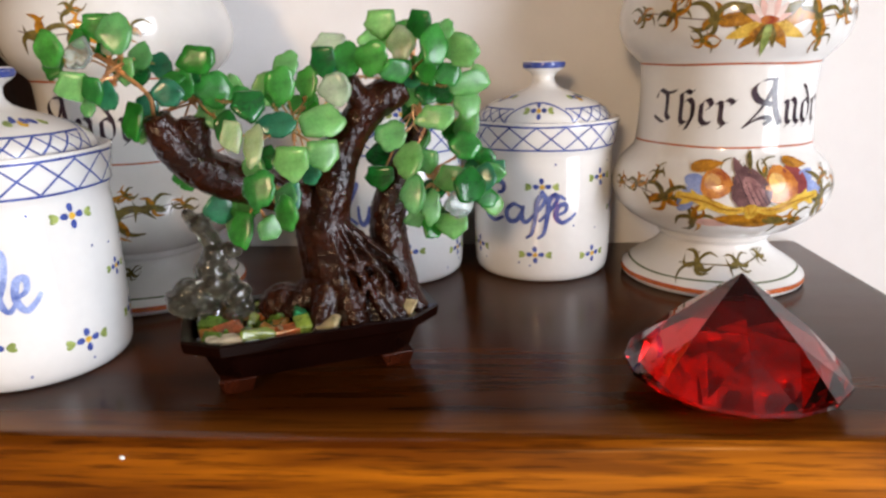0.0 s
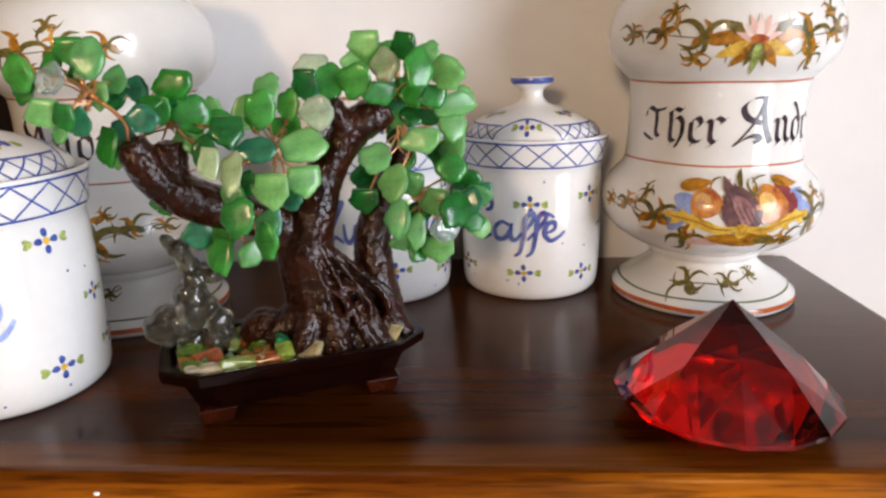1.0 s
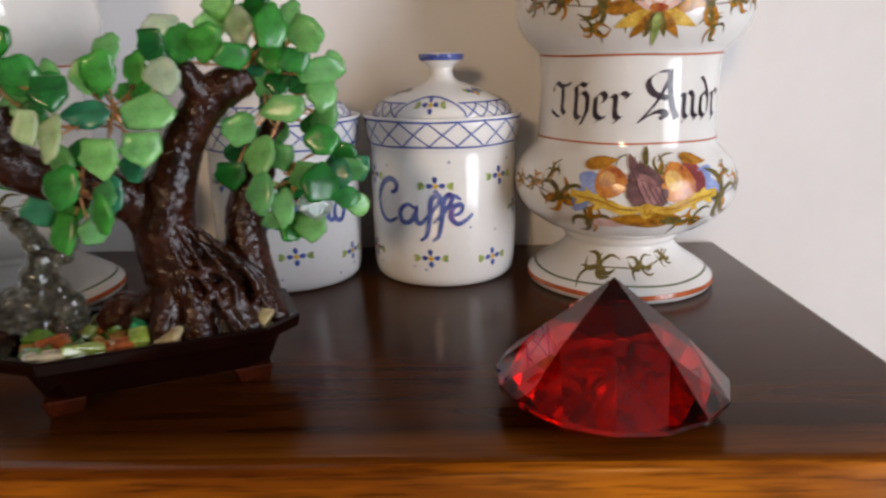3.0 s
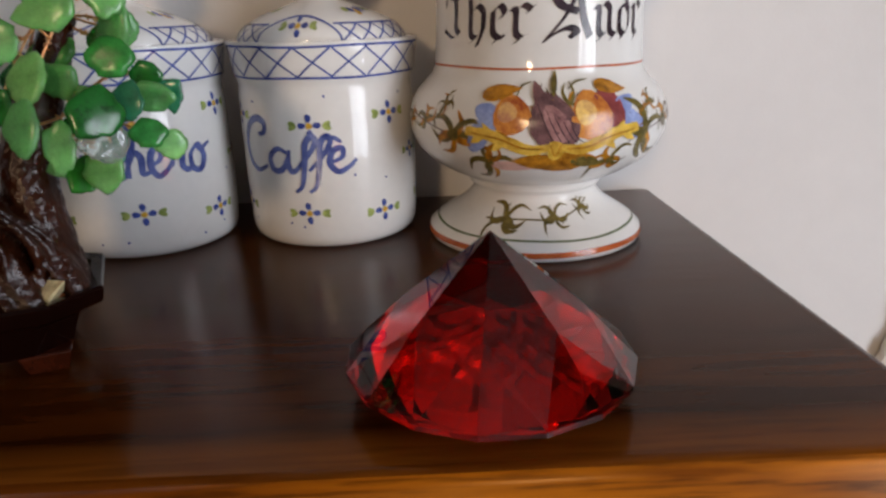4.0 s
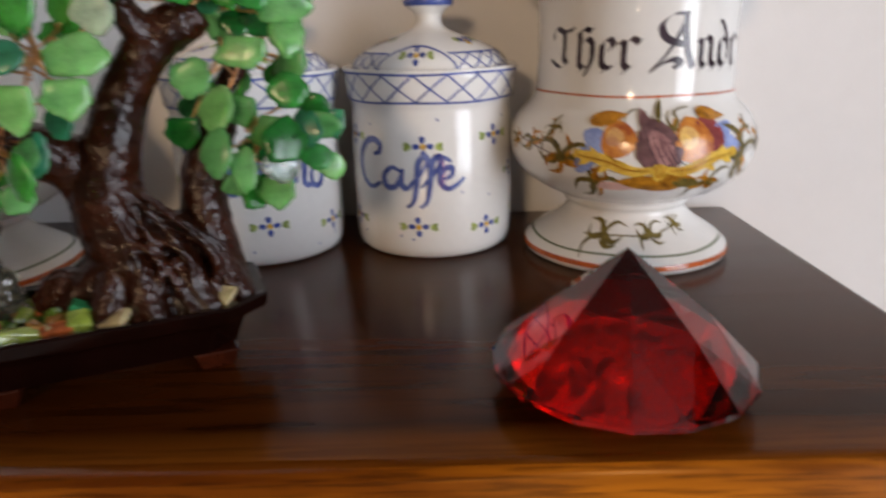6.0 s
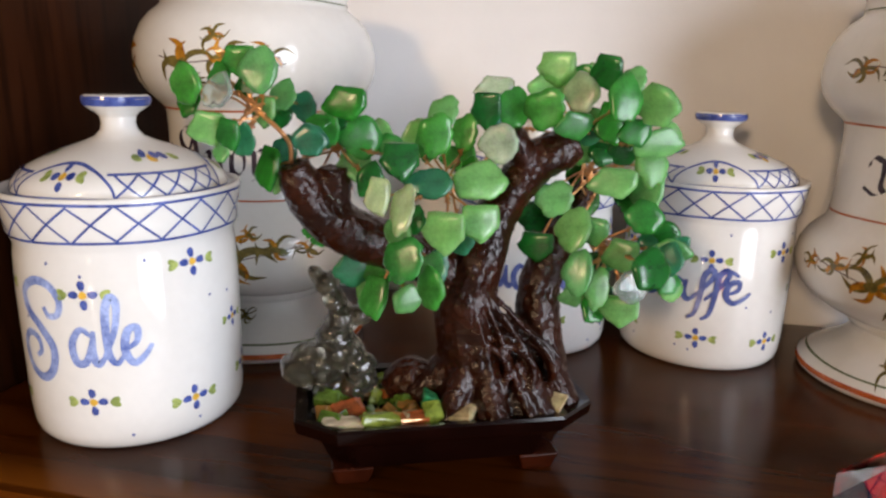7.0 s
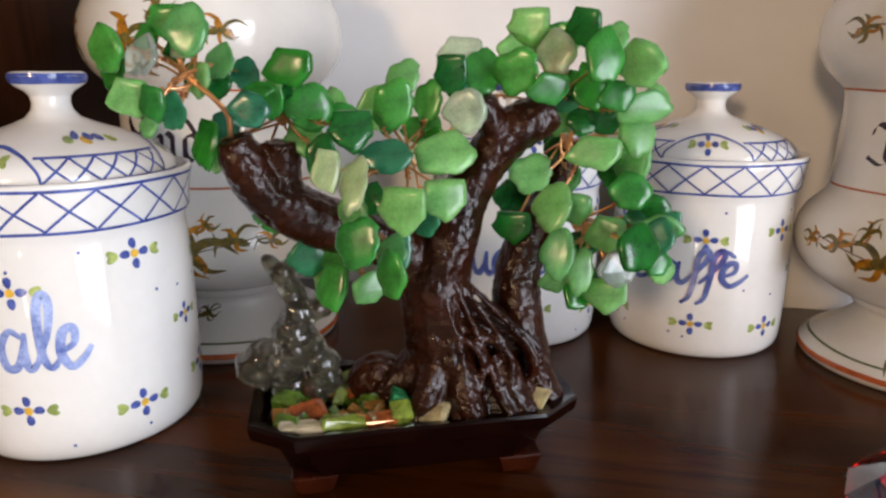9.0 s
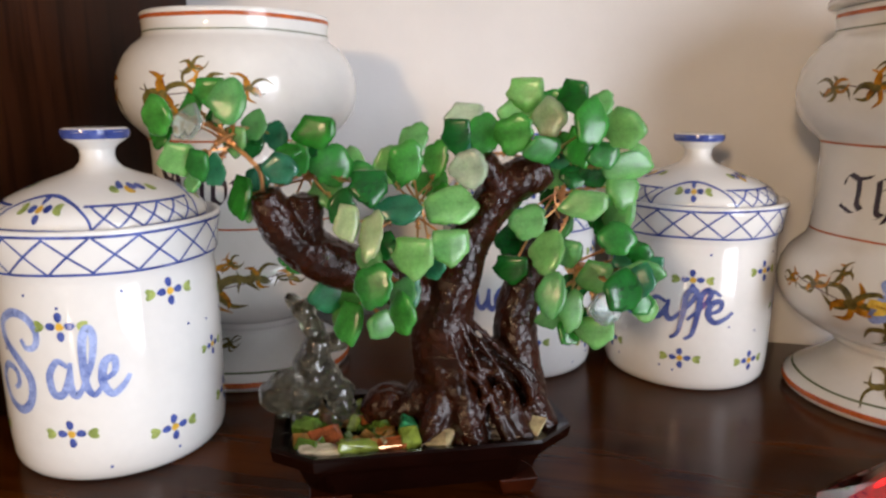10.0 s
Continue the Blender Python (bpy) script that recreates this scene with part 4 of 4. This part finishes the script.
# flutes running down the swollen base
for k in range(21):
    a = radians(-176 + 9.2 * k + 4 * math.sin(5 * k))
    c, s1 = math.cos(a), math.sin(a)
    cx = -0.036 + 0.020 * max(c, 0)
    wv = 0.004 * math.sin(2.3 * k)
    limb([(-0.0415 + 0.0155 * c, 0.351 + 0.0155 * s1, 0.090 + 0.012 * math.sin(3 * k), 0.0014), (cx + 0.018 * c + wv, 0.356 + 0.020 * s1, 0.066, 0.0019), (cx + 0.0235 * c, 0.359 + 0.025 * s1, 0.047, 0.0022), (cx + 0.033 * c - wv, 0.361 + 0.033 * s1, 0.031, 0.0028)], 8)
trunk = part("trunk", bm, M["bark"], tree, "glossy dark brown gnarled trunk")
rm = trunk.modifiers.new("fuse", "REMESH")
rm.mode, rm.voxel_size, rm.use_smooth_shade = "VOXEL", 0.0011, True
for nm, size, amount in (("ridges", 0.011, 0.0024), ("grain", 0.0030, 0.0016)):
    tx = bpy.data.textures.new(nm, "CLOUDS")
    tx.noise_scale, tx.noise_depth = size, 2
    dm = trunk.modifiers.new(nm, "DISPLACE")
    dm.texture, dm.strength, dm.mid_level, dm.texture_coords = tx, amount, 0.5, "LOCAL"


def chip_mesh(seed, sides, n=24):
    """A tumbled stone chip: a soft-cornered plate, a unit wide and high, thick in the middle."""
    rnd = random.Random(seed)
    bm = bmesh.new()
    corners = sorted(rnd.uniform(0, 1) * 0.5 + k for k in range(sides))
    ang = [2 * math.pi * c / sides for c in corners]
    rad = [rnd.uniform(0.92, 1.22) for _ in ang]
    taper, bend = rnd.uniform(-0.8, 0.5), rnd.uniform(-0.35, 0.35)
    pts = []
    for k in range(n):
        a = 2 * math.pi * k / n
        d = min(range(sides), key=lambda i: abs(math.remainder(a - ang[i], 2 * math.pi)))
        off = abs(math.remainder(a - ang[d], 2 * math.pi))
        h = math.pi / sides
        r = rad[d] * (0.14 + 0.86 * math.cos(h) / math.cos(max(h - off, 0.0)))
        x, y = 0.5 * r * math.cos(a), 0.5 * r * math.sin(a)
        pts.append((x * (1 + taper * y), y + bend * x * x))
    prof = [(0.0, 0.140), (0.5, 0.136), (0.78, 0.118), (0.92, 0.080), (0.985, 0.030), (1.0, -0.02), (0.95, -0.08), (0.84, -0.115), (0.5, -0.13), (0.0, -0.132)]
    sk = (rnd.uniform(-0.12, 0.12), rnd.uniform(-0.12, 0.12))
    old = None
    for q, h in prof:
        if q == 0:
            cur = [bm.verts.new((0, 0, h))]
        else:
            cur = [bm.verts.new((x * q, y * q, h * (1 + 0.25 * math.sin(3 * x + seed)) + sk[0] * x * q + sk[1] * y * q)) for x, y in pts]
        if old:
            for k in range(n):
                f = list(dict.fromkeys([old[k % len(old)], old[(k + 1) % len(old)], cur[(k + 1) % len(cur)], cur[k % len(cur)]]))
                bm.faces.new(f)
        old = cur
    return bm


def gravel_mesh(seed):
    """A broken stone chip: a skewed block with blunted arrises, a unit wide."""
    rnd = random.Random(seed + 90)
    bm = bmesh.new()
    bmesh.ops.create_cube(bm, size=1.0)
    for v in bm.verts:
        v.co += Vector((rnd.uniform(-0.27, 0.16), rnd.uniform(-0.27, 0.16), rnd.uniform(-0.3, 0.2)))
        v.co.z *= 0.42
    bmesh.ops.bevel(bm, geom=bm.edges[:], offset=0.085, segments=1, affect="EDGES")
    return bm


CHIPS = {}


def chip(kind, seed):
    if (kind, seed) not in CHIPS:
        m = JADE[kind] if isinstance(kind, int) else STONE[kind]
        if isinstance(kind, int):
            CHIPS[kind, seed] = mesh_of(chip_mesh(seed, (4, 5, 4, 6, 5, 7)[seed % 6]), "leaf", m)
        else:
            b = gravel_mesh(seed)
            CHIPS[kind, seed] = mesh_of(b, "stone", m, smooth=False)
    return CHIPS[kind, seed]


rnd = random.Random(7)


def cluster(root, leaves):
    """Stone leaves (x, y, z, width, height in millimetres, tone) on twisted copper wires from a root."""
    bm = bmesh.new()
    r0 = INV @ Vector(root)
    rows = []
    for x, y, z, w, h, tone in leaves:
        big = max(1.0, (w + h) / 34)
        rows.append((x, y, z, w / big ** 0.55, h / big ** 0.55, tone))
        if rnd.random() < 0.33:
            rows.append((x + rnd.uniform(-9, 9), y + rnd.uniform(7, 14), z + rnd.uniform(-8, 8), rnd.uniform(10, 14), rnd.uniform(11, 16), rnd.choice((0, 1, 2, 2, 3, 4))))
    hub = r0
    for x, y, z, w, h, tone in rows:
        r0 = hub + Vector((rnd.uniform(-5, 5), rnd.uniform(-4, 6), rnd.uniform(-5, 5))) / 1000
        p = INV @ Vector((x / 1000, y / 1000, z / 1000))
        ob = part("leaf", chip(tone, rnd.randrange(6)), None, tree)
        ob.matrix_local = Matrix.Translation(p) @ pose(0, 0, 0, 90 + rnd.uniform(-22, 16), 0, 4 + rnd.uniform(-26, 26)) @ Matrix.Diagonal((w * 1.17 / 1000, h * 1.17 / 1000, min(w, h) * 0.9 / 1000, 1))
        back = p + Vector((0, 0.004, 0))
        midp = r0.lerp(back, 0.55) + Vector((rnd.uniform(-4, 4), rnd.uniform(-2, 5), rnd.uniform(-4, 5))) / 1000
        tube(bm, [(*hub, 0.0007), (*r0, 0.00065), (*midp, 0.0006), (*back, 0.0006)], 5, 5, False)
        a, d = rnd.uniform(0, 6), (back - midp).normalized()
        u = d.orthogonal().normalized()
        w2 = d.cross(u)
        tube(bm, [(*(midp + d * 0.004 * t + 0.0012 * (u * math.cos(a + 9 * t) + w2 * math.sin(a + 9 * t))), 0.0006) for t in (0, 0.25, 0.5, 0.75, 1.0, 1.25)], 4, 2, False)
    part("wire", bm, M["wire"], tree, "twisted copper wire")


cluster((-0.132, 0.296, 0.194), [(-161, 288, 203, 15, 18, 1), (-139, 297, 214, 14, 14, 1), (-125, 287, 210, 14, 17, 2), (-145, 287, 201, 14, 14, 6), (-125, 310, 199, 13, 13, 2), (-130, 300, 192, 13, 14, 2), (-144, 276, 186, 16, 15, 2), (-133, 273, 184, 12, 14, 1), (-133, 286, 180, 10, 13, 4), (-144, 285, 174, 7, 9, 2), (-140, 302, 202, 7, 10, 0)])
cluster((-0.099, 0.314, 0.176), [(-131, 304, 166, 13, 22, 0), (-105, 294, 180, 14, 14, 4), (-92, 305, 197, 20, 16, 0), (-89, 316, 180, 17, 17, 1), (-129, 308, 158, 10, 10, 2), (-98, 312, 184, 7, 10, 0), (-93, 318, 167, 15, 15, 2), (-83, 312, 161, 12, 15, 0), (-64, 296, 173, 16, 17, 0), (-105, 304, 188, 10, 7, 0), (-77, 322, 177, 13, 10, 1)])
cluster((-0.052, 0.325, 0.160), [(-71, 286, 159, 11, 17, 5), (-60, 284, 154, 11, 18, 5), (-54, 335, 192, 15, 15, 2), (-56, 328, 182, 17, 17, 1), (-67, 336, 179, 12, 16, 2), (-53, 305, 162, 18, 12, 4), (-33, 328, 161, 29, 21, 2), (-26, 334, 178, 16, 16, 3), (-43, 292, 143, 20, 21, 2), (-30, 308, 145, 18, 17, 2), (-40, 316, 134, 12, 15, 4), (-45, 345, 182, 14, 16, 1), (-48, 347, 169, 17, 14, 1)])
cluster((-0.075, 0.325, 0.122), [(-60, 286, 131, 19, 17, 1), (-50, 298, 114, 13, 20, 1), (-50, 312, 122, 10, 15, 4), (-67, 320, 101, 13, 13, 2), (-86, 326, 99, 17, 26, 1), (-100, 332, 110, 16, 16, 4), (-87, 335, 109, 19, 13, 1), (-119, 335, 125, 9, 9, 1), (-126, 337, 128, 9, 7, 1), (-67, 302, 139, 12, 17, 2)])
cluster((0.012, 0.360, 0.186), [(-31, 353, 204, 19, 13, 3), (-34, 344, 193, 14, 19, 0), (-22, 352, 194, 15, 18, 1), (-6, 343, 195, 21, 17, 1), (-2, 360, 214, 18, 17, 2), (-7, 362, 204, 16, 13, 2), (11, 350, 202, 15, 19, 3), (22, 348, 213, 15, 17, 0), (31, 336, 201, 15, 20, 1), (46, 347, 197, 22, 22, 2), (26, 355, 189, 16, 23, 0), (9, 342, 188, 18, 14, 1), (38, 355, 185, 16, 14, 1), (50, 363, 179, 26, 14, 2), (14, 360, 182, 14, 9, 4)])
cluster((0.018, 0.380, 0.158), [(10, 372, 209, 15, 12, 1), (35, 362, 209, 12, 12, 2), (48, 370, 167, 18, 18, 2), (30, 355, 160, 27, 18, 2), (48, 374, 153, 18, 24, 2), (23, 372, 173, 15, 12, 0), (34, 374, 173, 15, 15, 0), (0, 366, 148, 21, 16, 2), (14, 385, 143, 23, 18, 1), (12, 392, 156, 14, 14, 0), (-8, 368, 121, 18, 16, 0), (-12, 402, 129, 18, 19, 0), (11, 364, 132, 17, 22, 2), (42, 378, 147, 21, 18, 0)])
cluster((0.026, 0.376, 0.124), [(21, 372, 131, 18, 16, 2), (15, 345, 114, 13, 20, 2), (37, 363, 121, 19, 19, 2), (50, 338, 121, 22, 21, 0), (47, 367, 140, 18, 18, 1), (59, 372, 132, 12, 12, 0), (62, 366, 123, 18, 13, 2), (43, 356, 106, 17, 16, 6), (25, 352, 105, 13, 18, 2), (38, 360, 91, 20, 17, 2), (25, 368, 89, 13, 15, 0), (13, 376, 92, 14, 12, 2), (25, 377, 111, 15, 12, 0), (60, 362, 108, 14, 13, 1), (32, 372, 94, 12, 12, 0)])
# thick wire from the limb's tip to the outer twig
bm = bmesh.new()
tube(bm, [(*(INV @ Vector(p)), 0.0011) for p in ((-0.1185, 0.302, 0.169), (-0.1175, 0.299, 0.178), (-0.122, 0.297, 0.185), (-0.132, 0.296, 0.194), (-0.137, 0.297, 0.205))], 7, 6)
part("wire", bm, M["wire"], tree, "thick copper wire")

# stones in the tray, kept inside its lip
UNSPIN = SPIN.inverted()


def stone(kind, p, turn, w, h, thick):
    q = UNSPIN @ p
    q.x, q.y = max(-0.066 + 0.4 * w, min(0.066 - 0.4 * w, q.x)), max(-0.0305 + 0.3 * h, min(0.0305 - 0.3 * h, q.y))
    ob = part("stone", chip(kind, rnd.randrange(6)), None, tree)
    ob.matrix_local = Matrix.Translation(SPIN @ q) @ turn @ Matrix.Diagonal((w, h, thick, 1))


for x, y, z, w, h, kind in ((-112, 303, 37, 17, 9, "moss"), (-95, 302, 38, 22, 9, "white"), (-97, 318, 39, 17, 14, "rust"), (-76, 312, 38, 24, 8, "lime"), (-62, 318, 38, 18, 9, "rust"), (-57, 332, 42, 11, 11, "teal"), (-52, 320, 40, 11, 14, "lime"), (-37, 324, 39, 17, 13, "cream"), (-25, 327, 38, 8, 8, "grey"), (-3, 342, 40, 10, 13, "rust"), (9, 349, 41, 9, 14, "cream"), (2, 342, 38, 8, 8, "lime"), (-121, 322, 39, 15, 11, "moss"), (-113, 312, 37, 14, 10, "amber"), (-84, 308, 37, 9, 12, "lime"), (-79, 304, 37, 13, 8, "rust")):
    stone(kind, INV @ Vector((x / 1000, y / 1000, z / 1000)), pose(0, 0, 0, rnd.uniform(5, 40), rnd.uniform(-20, 20), rnd.uniform(-25, 40)), w * 0.00082, h * 0.00085, 0.012)
for k in range(170):
    p = SPIN @ Vector((rnd.uniform(-0.064, 0.064), rnd.uniform(-0.027, 0.027), 0.0335 + rnd.uniform(0, 0.003)))
    kind = rnd.choice(("moss", "lime", "rust", "amber", "cream", "lime", "moss", "moss", "white", "amber"))
    stone(kind, p, pose(0, 0, 0, rnd.uniform(-35, 35), rnd.uniform(-35, 35), rnd.uniform(0, 180)), rnd.uniform(0.006, 0.013), rnd.uniform(0.0045, 0.0085), 0.011)

# smoky glass figure, a plain shape
bm = bmesh.new()
for x, y, z, r in ((-115, 338, 42, 8), (-118, 334, 52, 9), (-112, 338, 60, 10), (-112, 338, 70, 10), (-110, 340, 80, 8.5), (-113, 340, 90, 7), (-118, 340, 99, 7), (-124, 340, 104, 5), (-129, 338, 55, 11), (-136, 338, 50, 9), (-131, 338, 46, 8), (-98, 340, 54, 8), (-97, 340, 46, 8), (-104, 338, 64, 8), (-100, 341, 82, 6), (-117, 331, 40, 6), (-103, 336, 40, 7)):
    r1 = bmesh.ops.create_icosphere(bm, subdivisions=2, radius=r / 1000)
    for v in r1["verts"]:
        v.co += Vector((x / 1000 + 0.113, y / 1000 - 0.338, z / 1000 - 0.034))
fig = part("figurine", bm, M["smoke"], None)
fig.matrix_world = pose(-0.113, 0.338, 0.034)
tagged(fig, "small smoky translucent figurine standing in the stone tray", "figurine")
rm = fig.modifiers.new("fuse", "REMESH")
rm.mode, rm.voxel_size, rm.use_smooth_shade = "VOXEL", 0.0013, True
tx = bpy.data.textures.new("lumps", "CLOUDS")
tx.noise_scale = 0.016
dm = fig.modifiers.new("lumps", "DISPLACE")
dm.texture, dm.strength, dm.mid_level, dm.texture_coords = tx, 0.008, 0.45, "LOCAL"

# ---- miniature guitar on the wall ----
gx, gz = 0.643, -0.164
hook = thing("wall_hook", pose(0.642, WALL_Y, -0.109), "small metal clip hook fixed on the white wall", "hook")
hook.scale = (0.66, 0.66, 0.9)
part("plate", box(bmesh.new(), (-0.010, -0.006, 0.0), (0.010, -0.0005, 0.021), 0.001), M["metal"], hook)
part("clip", box(bmesh.new(), (-0.007, -0.010, -0.018), (0.006, -0.001, -0.001), 0.002), M["brass"], hook)
bm = bmesh.new()
tube(bm, [(-0.006, -0.006, -0.018, 0.0016), (0.0, -0.013, -0.021, 0.0016), (0.008, -0.016, -0.015, 0.0016)], 8, 5)
part("hook_arm", bm, M["metal"], hook)
guitar = thing("toy_guitar", pose(gx, WALL_Y - 0.003, gz), "miniature cream guitar hanging from a clip", "ornament")
guitar.scale = (0.74, 0.8, 0.74)
bm = bmesh.new()
side = []
for k in range(56):
    a = 2 * math.pi * k / 56
    z = -0.030 + 0.052 * math.cos(a)
    w = 0.034 * math.sin(a) * (1.0 + 0.28 * math.cos(a + math.pi)) * (1 - 0.22 * math.exp(-((z + 0.014) / 0.012) ** 2))
    side.append((w, z))
fr = bm.faces.new([bm.verts.new((x, -0.013, z)) for x, z in side])
ex = bmesh.ops.extrude_face_region(bm, geom=[fr])
bmesh.ops.translate(bm, verts=[g for g in ex["geom"] if isinstance(g, bmesh.types.BMVert)], vec=(0, 0.012, 0))
part("body", bm, M["cream"], guitar, smooth=False)
bm = bmesh.new()
bmesh.ops.create_cone(bm, cap_ends=True, segments=28, radius1=0.0062, radius2=0.0062, depth=0.001, matrix=pose(0, -0.0137, 0, 90, 0, 0))
part("sound_hole", bm, M["hole"], guitar, "dark sound hole")
part("neck", box(bmesh.new(), (-0.0055, -0.0165, 0.014), (0.0035, -0.010, 0.050), 0.0008), M["cream"], guitar)
part("head", box(bmesh.new(), (-0.009, -0.0165, 0.050), (0.005, -0.011, 0.064), 0.002), M["cream"], guitar)
br = part("bridge", box(bmesh.new(), (-0.014, -0.017, -0.002), (0.014, -0.0135, 0.002), 0.0008), M["metal"], guitar, "bright metal bridge")
br.matrix_local = pose(0.0, 0, -0.028, 0, 18, 0)
bm = bmesh.new()
for k in (-1.5, 0, 1.5):
    tube(bm, [(k / 1000, -0.0172, -0.026, 0.0002), (k / 1000 - 0.0005, -0.0172, 0.015, 0.0002), (k / 1000 - 0.001, -0.0172, 0.055, 0.0002)], 4, 3)
part("strings", bm, M["metal"], guitar)
